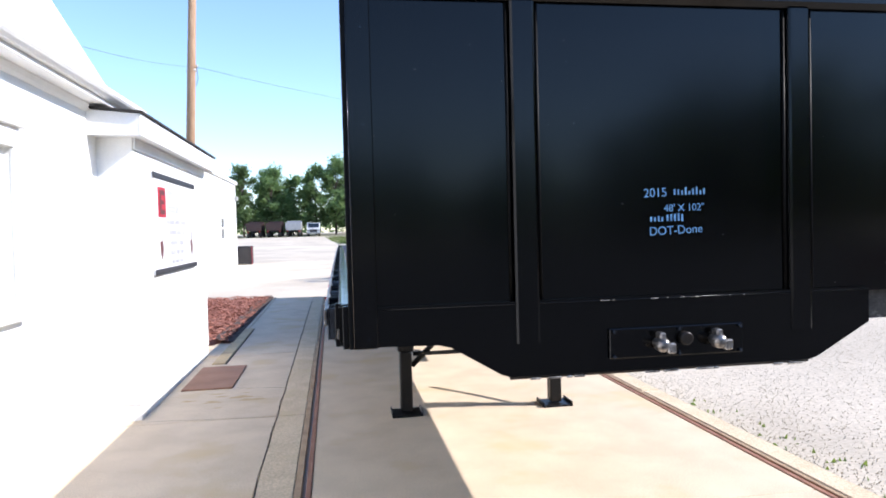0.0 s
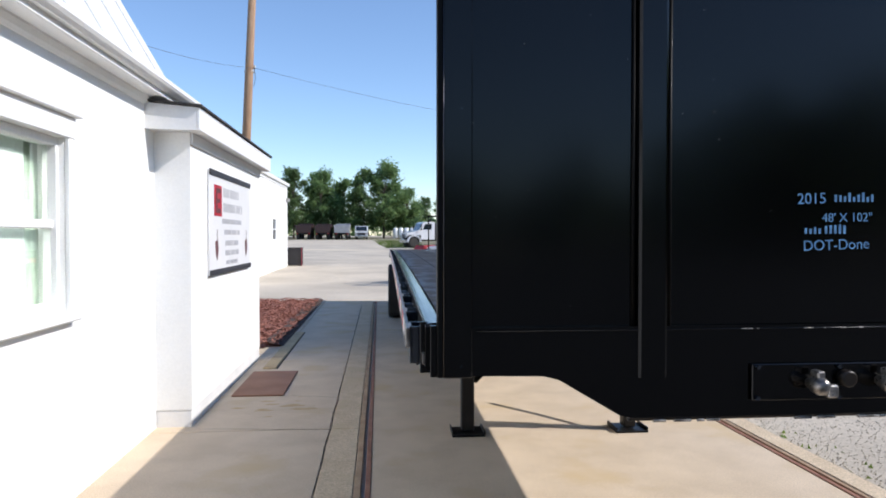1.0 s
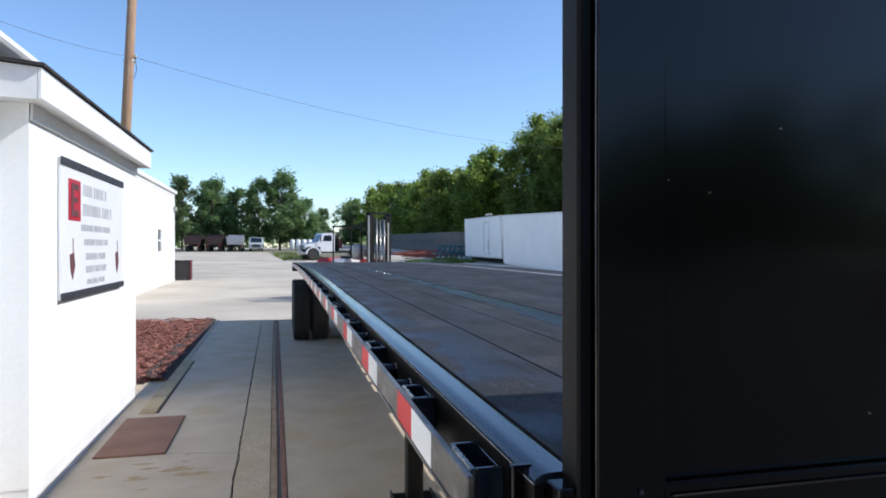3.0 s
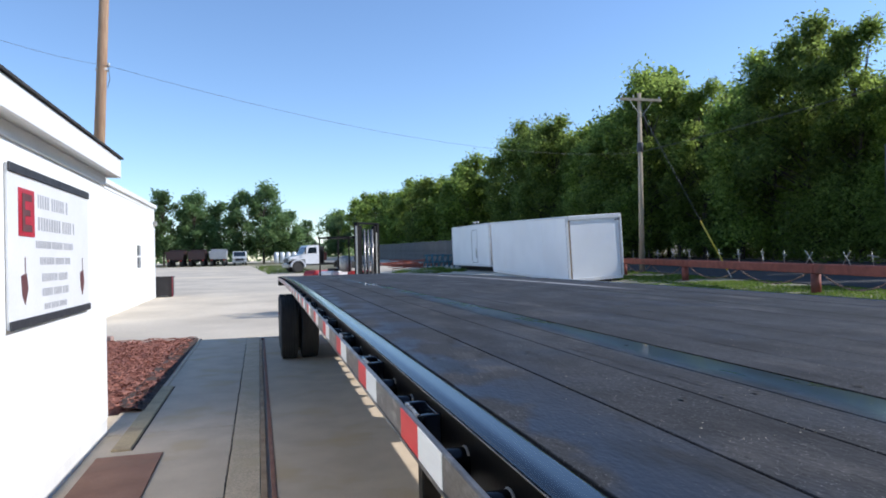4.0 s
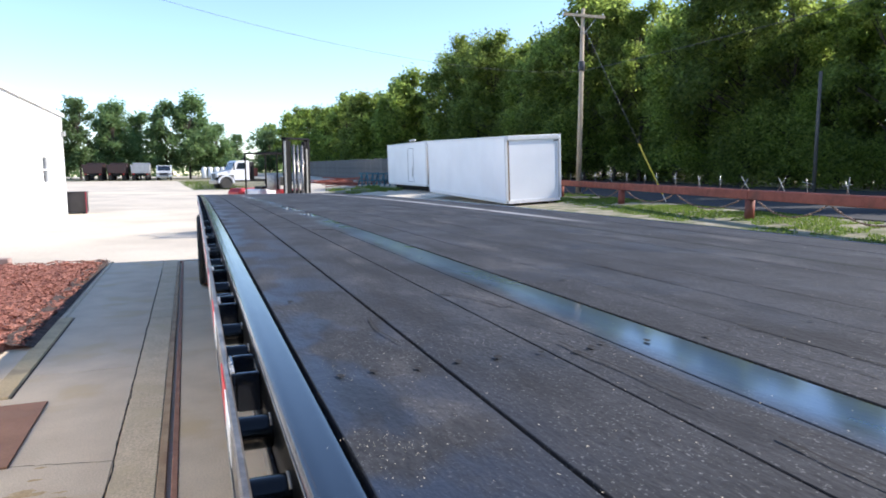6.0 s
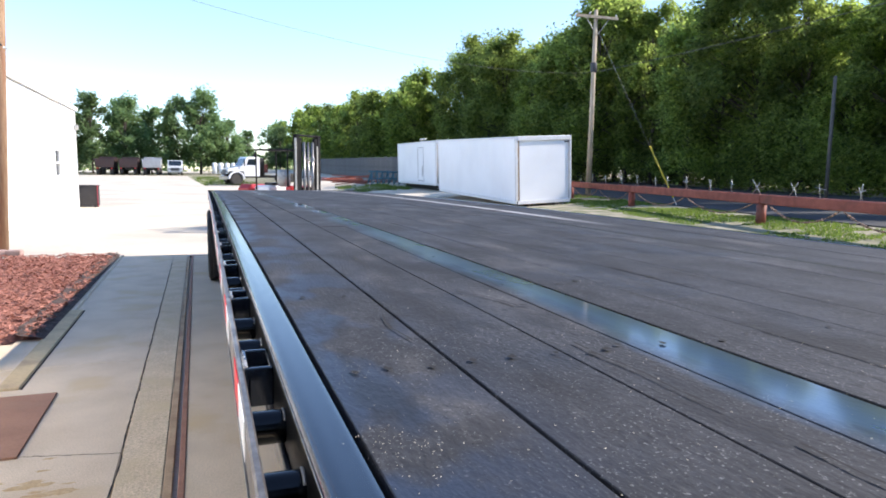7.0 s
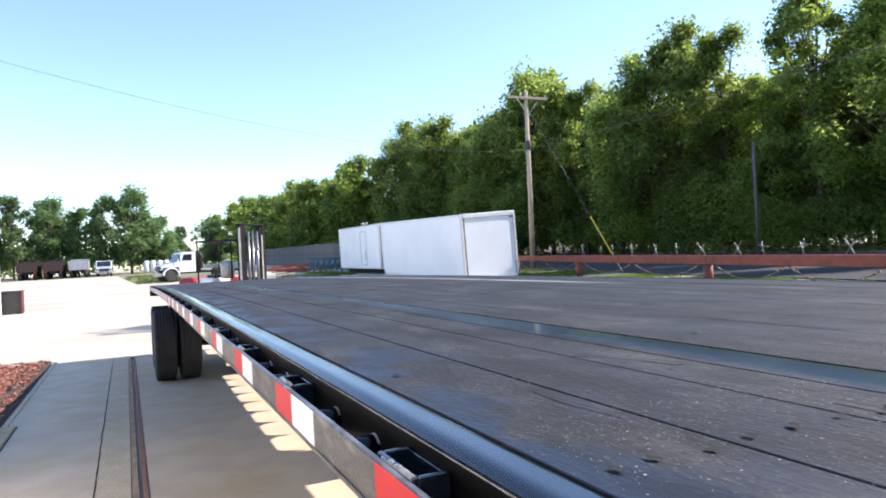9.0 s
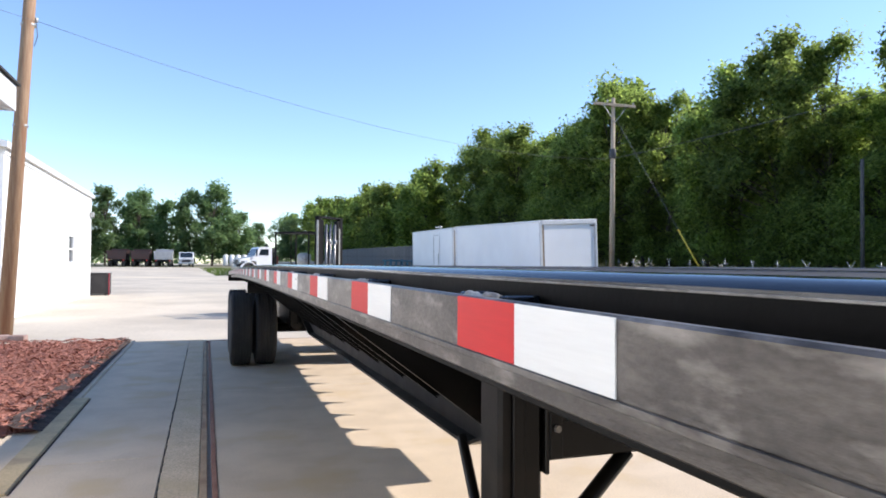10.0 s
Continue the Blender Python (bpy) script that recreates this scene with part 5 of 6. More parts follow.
for run, w in ((((0.498, 2.05), (0.513, 2.03), (0.55, 1.965), (0.574, 1.86), (0.602, 1.862)), 0.0034), (((0.528, 1.56), (0.531, 1.47), (0.537, 1.39), (0.536, 1.30), (0.54, 1.22)), 0.0022),
               (((0.547, 1.13), (0.542, 1.06), (0.546, 0.99)), 0.0026), (((0.90, 1.55), (0.905, 1.36), (0.899, 1.25)), 0.002), (((1.10, 2.3), (1.09, 2.1), (1.10, 1.9)), 0.0035),
               (((1.42, 3.1), (1.44, 2.8), (1.43, 2.5)), 0.004), (((1.24, 4.3), (1.26, 3.9), (1.25, 3.6)), 0.005), (((0.40, 2.9), (0.405, 2.7), (0.40, 2.45)), 0.0016)):
    line = []
    for (xa, ya), (xb, yb) in zip(run[:-1], run[1:]):
        for k in range(7):
            q = k / 7
            y = ya + (yb - ya) * q
            line.append((xa + (xb - xa) * q + 0.003 * noise.noise((y * 24, xa, 2)), y, 0.0007))
    ribbon(cracks, line, w, rng)
part("surface_crack", cracks, GAP, trailer, "dark cracks along the grain")["kind"] = "stuff"


def set_camber():
    """The unladen trailer arches: its deck stands a little higher towards the middle; legs and wheels stay on the ground."""
    for ob in [o for o in bpy.data.objects if o.type == "MESH" and o.parent]:
        chain = [ob]
        while chain[-1].parent:
            chain.append(chain[-1].parent)
        names = {o.name.split(".")[0] for o in chain}
        if trailer not in chain or "axle" in names or "marker_text" in names:
            continue
        me = ob.data
        if "landing_gear" in names:
            for v in me.vertices:
                v.co.y += 0.08
                v.co.x += 0.02
        ys = [v.co.y for v in me.vertices]
        if max(ys) - min(ys) > 1.2:
            bm = B()
            bm.from_mesh(me)
            for k in range(1, 15):
                if min(ys) < k < max(ys):
                    bmesh.ops.bisect_plane(bm, geom=bm.verts[:] + bm.edges[:] + bm.faces[:], plane_co=(0, k, 0), plane_no=(0, 1, 0))
            bm.to_mesh(me)
            bm.free()
        for v in me.vertices:
            share = min(1.0, max(0.0, (v.co.z + 1.33) / 1.1)) if "landing_gear" in names else 1.0
            v.co.z += share * (0.01038 * v.co.y - 0.00106 * v.co.y ** 2)


set_camber()


# ---- poles, wires, road fence ----
def near_pole():
    p = thing("utility_pole", pose(-4.13, 16.6, 0), "tall brown timber utility pole, reddish low down", "pole", "utility poles")
    bm = B()
    base, top = Vector((0, 0, -0.04)), Vector((0.50, -0.05, 10.6))
    rod(bm, base, top, 0.138, 0.092, 16)
    part("shaft", bm, POLE_WOOD, p)
    for z in (4.1, 6.1):
        part("band", lathe(B(), [(-0.03, 0.128), (-0.02, 0.136), (0.02, 0.136), (0.03, 0.128)], (0.047 * z, 0, z), "z", 14), GALV, p)
    part("insulator", lathe(B(), [(-0.05, 0.02), (-0.03, 0.045), (0.0, 0.03), (0.03, 0.045), (0.05, 0.02)], (0.42, 0, 6.22), "z", 10), GALV, p)
    part("bracket", tube(B(), [(0.23, 0, 6.15), (0.42, 0, 6.22)], 0.012, 6), GALV, p)
    part("service_loop", tube(B(), [(0.42, 0, 6.20), (0.45, 0, 5.9), (0.40, 0, 5.7), (0.34, 0, 5.8), (0.26, 0, 6.0)], 0.008, 5), WIRE, p)


near_pole()


def far_pole():
    z0 = lay(16.75, 27.2)
    p = thing("utility_pole", pose(16.74, 27.2, z0 - 0.04, 0, 0.7, 0), "weathered grey utility pole with a short crossarm", "pole", "utility poles")
    bm = B()
    rod(bm, (0, 0, 0), (0, 0, 8.35), 0.13, 0.085, 14)
    part("shaft", bm, POLE_GREY, p)
    part("crossarm", box(B(), -1.05, 1.05, -0.18, -0.09, 7.95, 8.07, 0.01, pose(0, 0, 0, 0, 0, -4)), POLE_GREY, p)
    part("brace", tube(B(), [(0.0, -0.13, 7.2), (0.6, -0.14, 7.95)], 0.018, 5), GALV, p)
    part("brace", tube(B(), [(0.0, -0.13, 7.2), (-0.6, -0.14, 7.95)], 0.018, 5), GALV, p)
    for x in (-0.97, -0.4, 0.97):
        part("insulator", lathe(B(), [(8.07, 0.02), (8.10, 0.045), (8.14, 0.03), (8.18, 0.045), (8.2, 0.02)], (x, -0.135, 0), "z", 8), GALV, p)
    part("band", lathe(B(), [(5.6, 0.14), (5.62, 0.15), (6.0, 0.15), (6.02, 0.14)], (0, 0, 0), "z", 12), SIGN_DARK, p)


far_pole()


def cable(name, a, b, sag, r, material, label):
    a, b = Vector(a), Vector(b)
    pts = []
    for k in range(21):
        s = k / 20
        p = a.lerp(b, s)
        p.z -= 4 * sag * s * (1 - s)
        pts.append(p)
    return single(name, tube(B(), pts, r, 5), material, label, "cable")


cable("overhead_wire", (-3.70, 16.6, 6.20), (16.8, 27.2, 6.3), 0.75, 0.0045, WIRE, "thin overhead wire between the poles")
cable("overhead_wire", (16.8, 27.2, 6.3), (20.5, -6.0, 8.3), 0.5, 0.011, WIRE, "thin overhead wire along the road")
cable("overhead_wire", (-3.70, 16.6, 6.20), (-5.5, 10.0, 5.3), 0.15, 0.004, WIRE, "thin service wire to the building")
guy = thing("guy_wire", Matrix(), "slanted steel guy wire with a yellow guard", "guy wire")
ga, gb = Vector((16.85, 27.1, 8.2)), Vector((14.78, 18.75, 0.70))
part("strand", rod(B(), ga, ga.lerp(gb, 0.73), 0.009, n=6), WIRE, guy)
part("guard", rod(B(), ga.lerp(gb, 0.73), ga.lerp(gb, 0.97), 0.028, n=8), YELLOW, guy, "yellow plastic guard")
part("anchor", rod(B(), ga.lerp(gb, 0.97), gb, 0.02, n=6), GALV, guy)
single("steel_post", rod(B(), (0, 0, -0.05), (0.05, 0.0, 4.75), 0.075, 0.065, 10), POST_DARK, "bare dark grey post beside the road", "post", m=pose(23.04, 20.0, lay(23.0, 20.0)))


def road_fence():
    f = thing("pipe_fence", Matrix(), "low red painted beam fence with hanging chains", "fence")
    ys = [-8.0, -1.5, 3.2, 7.9, 12.85, 19.6, 25.2, 31.5, 38.0]
    top = lambda y: lay(FENCE_X(y), y) + 0.70
    for y0, y1 in zip(ys[:-1], ys[1:]):
        x0, x1 = FENCE_X(y0), FENCE_X(y1)
        a = math.atan2(x0 - x1, y1 - y0)
        ln = math.hypot(x1 - x0, y1 - y0)
        m = Matrix.Translation((x0, y0, 0)) @ Euler((math.atan2(top(y1) - top(y0), ln), 0, a)).to_matrix().to_4x4()
        m.translation.z = top(y0) - 0.24
        part("beam", box(B(), -0.07, 0.07, 0.002, ln - 0.002, 0.0, 0.23, 0.02, m), FENCE_RED, f)
        for a0, a1 in ((0.05, 0.49), (0.51, 0.95)):
            sag, pts = B(), []
            for k in range(13):
                s = a0 + (a1 - a0) * k / 12
                p = Vector((x0, y0, 0)).lerp(Vector((x1, y1, 0)), s)
                u = k / 12
                p.z = top(y0) * (1 - s) + top(y1) * s - 0.25 - 1.25 * u * (1 - u)
                p.z = max(p.z, lay(p.x, p.y) + 0.05)
                pts.append(p)
            for n, (p, q) in enumerate(zip(pts[:-1], pts[1:])):
                steps = max(2, int((q - p).length / 0.1))
                for j in range(steps):
                    u, v = p.lerp(q, j / steps), p.lerp(q, (j + 0.8) / steps)
                    rod(sag, u, v, 0.024 if (n + j) % 2 else 0.013, n=5)
            part("chain", sag, CHAIN, f, "rusty hanging chain")
    for y in ys:
        x = FENCE_X(y)
        part("post", rod(B(), (x, y, lay(x, y) - 0.05), (x, y, top(y) - 0.245), 0.115, n=14), FENCE_RED, f)
    rng = random.Random(5)
    y = -6.0
    while y < 37:
        x, z = FENCE_X(y), top(y) - 0.01
        bm = B()
        t = rng.uniform(-0.3, 0.3)
        c, s = math.cos(t + 1.3), math.sin(t + 1.3)
        h, w, lean = rng.uniform(0.28, 0.40), rng.uniform(0.09, 0.16), rng.uniform(-0.05, 0.05)
        if rng.random() < 0.6:
            for q in (-1, 1):
                rod(bm, (x - w * q * c, y - w * q * s, z), (x + (w * q * 0.9 + lean) * c, y + (w * q * 0.9 + lean) * s, z + h * (1 if q > 0 else rng.uniform(0.75, 1.0))), 0.0085, n=6)
        else:
            rod(bm, (x, y, z), (x + lean * c, y + lean * s, z + h), 0.0085, n=6)
            rod(bm, (x - w * c, y - w * s, z + 0.6 * h), (x + w * c, y + w * s, z + 0.6 * h + lean), 0.0085, n=6)
            if rng.random() < 0.4:
                rod(bm, (x - 0.06 * c, y - 0.06 * s, z), (x + 0.05 * c, y + 0.05 * s, z + h * 0.8), 0.007, n=6)
        part("crossed_stake", bm, GALV, f, "crossed pale steel stakes")
        y += rng.uniform(0.75, 1.35)


road_fence()


# ---- white box bodies ----
def box_body(m, w, l, h, door=False, label="", foot=-0.06):
    b = thing("box_body", m, label, "truck box", "white truck boxes")
    part("body", box(B(), 0.03, w - 0.03, 0.03, l - 0.03, 0.14, h - 0.03), BOX_WHITE, b)
    for x in (0.0, w - 0.075):
        for y in (0.0, l - 0.075):
            part("corner_post", box(B(), x, x + 0.075, y, y + 0.075, 0.12, h - 0.076, 0.02), ALU, b)
    for x in (0.0, w - 0.07):
        part("top_rail", box(B(), x, x + 0.07, 0.0, l, h - 0.075, h, 0.025), ALU, b)
        part("bottom_rail", box(B(), x, x + 0.06, 0.076, l - 0.076, 0.02, 0.139, 0.01), ALU, b)
    part("edge_strip", box(B(), 0.0755, 0.118, 0.004, 0.029, 0.14, h - 0.165, 0.004), STRIP_TAN, b, "tan weathered corner strip")
    part("edge_gap", box(B(), 0.119, 0.138, 0.018, 0.0295, 0.14, h - 0.165), GAP, b)
    part("edge_cap", box(B(), w - 0.13, w - 0.0755, 0.006, 0.029, 0.14, h - 0.165, 0.008), SIGN_GREY, b)
    part("edge_gap", box(B(), 0.0005, 0.0295, 0.0755, 0.10, 0.14, h - 0.08), SIGN_GREY, b)
    for y in (0.0, l - 0.07):
        part("top_rail", box(B(), 0.0705, w - 0.0705, y - 0.02, y + 0.07, h - 0.165, h + 0.004, 0.04), ALU, b)
        part("bottom_rail", box(B(), 0.076, w - 0.076, y, y + 0.06, 0.02, 0.139, 0.01), ALU, b)
    for k in range(1, int(l / 1.2)):
        part("panel_seam", box(B(), 0.027, 0.0295, 1.2 * k - 0.012, 1.2 * k + 0.012, 0.15, h - 0.09), BOX_WHITE, b)
    part("skid", box(B(), 0.5, 0.6, 0.1, l - 0.1, foot, 0.019), GAP, b)
    part("skid", box(B(), w - 0.6, w - 0.5, 0.1, l - 0.1, foot, 0.019), GAP, b)
    part("name_plate", box(B(), w - 0.28, w - 0.10, -0.004, 0.029, h - 0.24, h - 0.20), SIGN_DARK, b)
    if door:
        part("door_gap", box(B(), 0.0285, 0.0297, 2.18, 3.17, 0.23, h - 0.33), GAP, b)
        dr = part("side_door", box(B(), 0.012, 0.0295, 2.2, 3.15, 0.25, h - 0.35, 0.004), BOX_WHITE, b, "white side door")
        part("latch", box(B(), -0.02, 0.0115, 2.3, 2.36, 0.5, 1.1, 0.006), GALV, dr)
        part("hinge", box(B(), -0.005, 0.0115, 3.10, 3.16, 0.35, h - 0.4, 0.004), GALV, dr)
        for s in (3.3, 3.9):
            part("roof_lamp", lathe(B(), [(h, 0.02), (h + 0.12, 0.03), (h + 0.14, 0.12), (h + 0.2, 0.13), (h + 0.22, 0.05)], (0.5, s, 0), "z", 10), GALV, b)
    return b


box_body(pose(10.55, 22.2, 0.55, 1.7, -2.8, -1.3), 2.25, 8.8, 2.46, label="large white truck box standing on the gravel")
box_body(pose(12.05, 35.0, 0.98, 0.6, -1.5, 0.5), 2.5, 7.2, 2.5, True, "white truck box with a side door", -0.28)


# ---- picket fence, scrap, machines ----
def picket_fence():
    f = thing("picket_fence", Matrix(), "tall weathered grey picket fence in the shade", "fence")
    me = mesh_of("picket", box(B(), -0.07, 0.07, -0.012, 0.012, 0.05, 2.0, 0.01), PICKET)
    y, k = 43.0, 0
    rng = random.Random(7)
    while y < 96 and k < 290:
        x = 13.9 + 0.035 * (y - 43)
        o = part("picket", me, PICKET, f)
        o.matrix_local = pose(x, y, lay(x, y) - 0.06 + rng.uniform(-0.04, 0.06), 0, rng.uniform(-1, 1), 90)
        y += 0.185
        k += 1
    for z in (0.5, 1.6):
        part("fence_rail", prism(B(), [(13.93, 43), (13.98, 43), (15.84, 96), (15.79, 96)], z + 0.25, z + 0.34, "z"), PICKET, f)


picket_fence()
def gravel_mound():
    bm, rg = B(), random.Random(3)
    rings = []
    for k in range(7):
        s = k / 6
        rings.append([bm.verts.new((10.2 + 2.6 * (1 - s) * math.cos(a) * rg.uniform(0.9, 1.1), 41.5 + 1.7 * (1 - s) * math.sin(a) * rg.uniform(0.9, 1.1), lay(10.2, 41.5) - 0.06 + 0.22 * s ** 1.1)) for a in (2 * math.pi * j / 20 for j in range(20))])
    for a, b in zip(rings[:-1], rings[1:]):
        for j in range(20):
            bm.faces.new((a[j], a[(j + 1) % 20], b[(j + 1) % 20], b[j]))
    bmesh.ops.recalc_face_normals(bm, faces=bm.faces)
    single("gravel_mound", bm, SOIL, "low tan mound with sparse yellowish weeds", "gravel", kind="structure")


gravel_mound()
rng = random.Random(9)
pile = thing("scrap_beams", pose(10.6, 50, lay(10.6, 50)), "heap of rusty red steel beams lying in weeds", "scrap")
for k in range(13):
    l = rng.uniform(3.0, 6.0)
    z = 0.15 + 0.10 * (k % 5)
    part("beam", box(B(), -l / 2, l / 2, -0.035, 0.035, -0.035, 0.035, 0.006, pose(rng.uniform(-1.6, 1.6), rng.uniform(-1.5, 1.5), z, 0, rng.uniform(-6, 6), rng.uniform(-28, 28))), FENCE_RED, pile)
teal = thing("teal_implement", pose(12.4, 46.5, lay(12.4, 46.5)), "teal painted steel frame implement", "implement")
for k in range(7):
    part("frame_bar", tube(B(), [(-1.2 + 0.4 * k, -0.5, 0.0), (-1.1 + 0.4 * k, 0, 0.85 + 0.1 * (k % 2)), (-1.2 + 0.4 * k, 0.6, 0.1)], 0.05, 6), TEAL, teal)
part("tie_bar", tube(B(), [(-1.3, 0, 0.9), (1.5, 0, 0.85)], 0.05, 6), TEAL, teal)
part("tie_bar", tube(B(), [(-1.3, -0.3, 0.4), (1.5, -0.3, 0.4)], 0.05, 6), TEAL, teal)


def tyre_at(parent, x, y, z, r, w, rim=BODY_GREY):
    t = part("tyre", lathe(B(), [(-w, r * 0.6), (-w, r * 0.88), (-w * 0.75, r), (w * 0.75, r), (w, r * 0.88), (w, r * 0.6)], (x, y, z), "y", 22), RUBBER, parent)
    part("rim", lathe(B(), [(-w * 0.8, r * 0.2), (-w * 0.6, r * 0.58), (w * 0.6, r * 0.58), (w * 0.8, r * 0.2)], (x, y, z), "y", 16), rim, t)


def forklift():
    """Front towards +x of its own frame."""
    f = thing("forklift", pose(2.47, 19.7, lay(0, 19.7) - 0.035, 0, 0, -50) @ Matrix.Scale(0.96, 4), "red forklift with tall dark mast and overhead guard", "forklift")
    bm = B()
    box(bm, -1.9, -0.2, -0.55, 0.55, 0.45, 0.95, 0.08)
    box(bm, -2.15, -1.5, -0.5, 0.5, 0.3, 1.36, 0.12)
    part("counterweight_body", bm, FORK_RED, f)
    part("hood", box(B(), -1.48, -0.85, -0.4, 0.4, 0.951, 1.34, 0.05), TRUCK_WHITE, f, "pale engine hood")
    part("seat", box(B(), -1.2, -0.86, -0.25, 0.25, 1.341, 1.42, 0.03), BLACK_FRAME, f)
    part("front_cowl", box(B(), -0.2, 0.05, -0.45, 0.45, 0.4, 1.34, 0.05), FORK_RED, f)
    for x in (-1.35, -0.1):
        for y in (-0.42, 0.42):
            part("guard_post", box(B(), x - 0.02, x + 0.02, y - 0.02, y + 0.02, 0.9, 2.36, 0.01), FORK_STEEL, f)
    g = B()
    for y in (-0.42, 0.42):
        box(g, -1.4, -0.05, y - 0.03, y + 0.03, 2.361, 2.41, 0.01)
    for k in range(6):
        box(g, -1.32 + 0.24 * k, -1.29 + 0.24 * k, -0.389, 0.389, 2.365, 2.40)
    part("guard_roof", g, FORK_STEEL, f)
    part("gas_tank", lathe(B(), [(-0.26, 0.1), (-0.23, 0.19), (0.2, 0.19), (0.25, 0.1)], (-0.55, -0.1, 1.56), "z", 16), GALV, f, "grey gas bottle")
    m = part("mast", box(B(), 0.20, 0.34, -0.52, -0.40, 0.08, 2.76, 0.008), FORK_STEEL, f, "tall dark lift mast")
    part("mast_channel", box(B(), 0.20, 0.34, 0.40, 0.52, 0.08, 2.76, 0.008), FORK_STEEL, m)
    part("mast_channel", box(B(), 0.22, 0.33, -0.395, -0.285, 0.12, 2.72, 0.008), FORK_STEEL, m)
    part("mast_channel", box(B(), 0.22, 0.33, 0.285, 0.395, 0.12, 2.72, 0.008), FORK_STEEL, m)
    part("mast_side", box(B(), 0.285, 0.347, -0.545, -0.5205, 0.1, 2.7, 0.004), GALV, m, "pale painted outer mast face")
    part("worn_face", box(B(), 0.3405, 0.346, 0.345, 0.40, 0.1, 2.5, 0.002), GALV, m, "bare bright worn channel face")
    part("crosshead", box(B(), 0.19, 0.35, -0.53, 0.53, 2.761, 2.81, 0.01), FORK_STEEL, m)
    part("crosshead", box(B(), 0.22, 0.33, -0.30, 0.30, 1.2, 1.3, 0.01), FORK_STEEL, m)
    for y, r in ((-0.24, 0.04), (-0.06, 0.03), (0.12, 0.045)):
        part("lift_cylinder", rod(B(), (0.37, y, 0.1), (0.37, y, 2.6), r, n=10), COUPLING, m)
    for y in (-0.12, 0.13):
        part("pulley", lathe(B(), [(-0.03, 0.08), (0.03, 0.08)], (0.36, y, 2.1), "y", 12), CHROME, m)
    cg = part("carriage", box(B(), 0.36, 0.42, -0.5, 0.5, 0.1, 0.2, 0.01), FORK_STEEL, f)
    part("carriage_bar", box(B(), 0.36, 0.42, -0.5, 0.5, 0.45, 0.55, 0.01), FORK_STEEL, cg)
    for y in (-0.3, 0.3):
        part("fork", box(B(), 0.421, 1.5, y - 0.06, y + 0.06, 0.05, 0.09, 0.01), FORK_STEEL, cg)
        part("fork_back", box(B(), 0.421, 0.47, y - 0.06, y + 0.06, 0.091, 0.6, 0.01), FORK_STEEL, cg)
    for x, r in ((-0.05, 0.36), (-1.65, 0.28)):
        for y in (-0.52, 0.52):
            tyre_at(f, x, y, r, r, 0.11)


forklift()


def day_cab_truck(m, label, group):
    """A conventional truck; its front is towards -x of its own frame."""
    t = thing("truck", m, label, "truck", group)
    cab = B()
    prism(cab, [(0.0, 0.95), (0.05, 1.35), (1.25, 1.62), (1.60, 2.30), (1.75, 2.40), (2.70, 2.42), (2.75, 2.3), (2.75, 0.75), (1.46, 0.75), (1.40, 1.19), (0.12, 1.19)], -1.05, 1.05)
    part("cab", cab, TRUCK_WHITE, t)
    for y in (-1.056, 1.056):
        w = B()
        prism(w, [(1.60, 1.68), (1.78, 2.2), (2.45, 2.22), (2.45, 1.68)], y - 0.004, y + 0.004)
        part("side_window", w, DARK_GLASS, t)
        part("mirror", box(B(), 1.32, 1.42, y * 1.18 - 0.04, y * 1.18 + 0.04, 1.6, 2.15, 0.02), BLACK_FRAME, t)
        arch = [(0.75 + 0.68 * math.cos(a), 0.52 + 0.66 * math.sin(a)) for a in (math.pi * k / 12 for k in range(13))] + [(0.75 + 0.57 * math.cos(a), 0.52 + 0.56 * math.sin(a)) for a in (math.pi * (12 - k) / 12 for k in range(13))]
        part("fender", prism(B(), arch, y * 0.9 - 0.2, y * 0.9 + 0.2), TRUCK_WHITE, t)
        part("headlamp", box(B(), -0.012, 0.06, y * 0.8 - 0.12, y * 0.8 + 0.12, 0.95, 1.15, 0.02), DARK_GLASS, t)
    part("windscreen", prism(B(), [(1.245, 1.645), (1.56, 2.26), (1.575, 2.245), (1.265, 1.645)], -0.9, 0.9), DARK_GLASS, t)
    part("grille", box(B(), -0.02, 0.03, -0.5, 0.5, 0.85, 1.3, 0.02), SIGN_DARK, t)
    part("bumper", box(B(), -0.12, -0.021, -1.1, 1.1, 0.45, 0.75, 0.04), CHROME, t)
    part("chassis", box(B(), 0.1, 7.2, -0.42, 0.42, 0.62, 0.74), BLACK_FRAME, t)
    part("exhaust_stack", rod(B(), (2.95, 0.8, 0.75), (2.95, 0.8, 2.75), 0.07, n=10), BLACK_FRAME, t)
    part("headache_rack", box(B(), 3.05, 3.15, -1.1, 1.1, 0.76, 2.3, 0.02), BLACK_FRAME, t)
    for x in (0.75, 5.6):
        for y in (-0.92, 0.92):
            tyre_at(t, x, y, 0.51, 0.51, 0.15, FORK_RED if x < 1 else BODY_GREY)
    return t


day_cab_truck(pose(1.95, 61.5, lay(3, 64) - 0.03, 0, 0, 14) @ Matrix.Scale(1.02, 4), "white day-cab truck parked beside grass", "white trucks")
day_cab_truck(pose(2.3, 67.5, lay(3, 68) - 0.03, 0, 0, 14) @ Matrix.Scale(1.02, 4), "white day-cab truck behind another one", "white trucks")


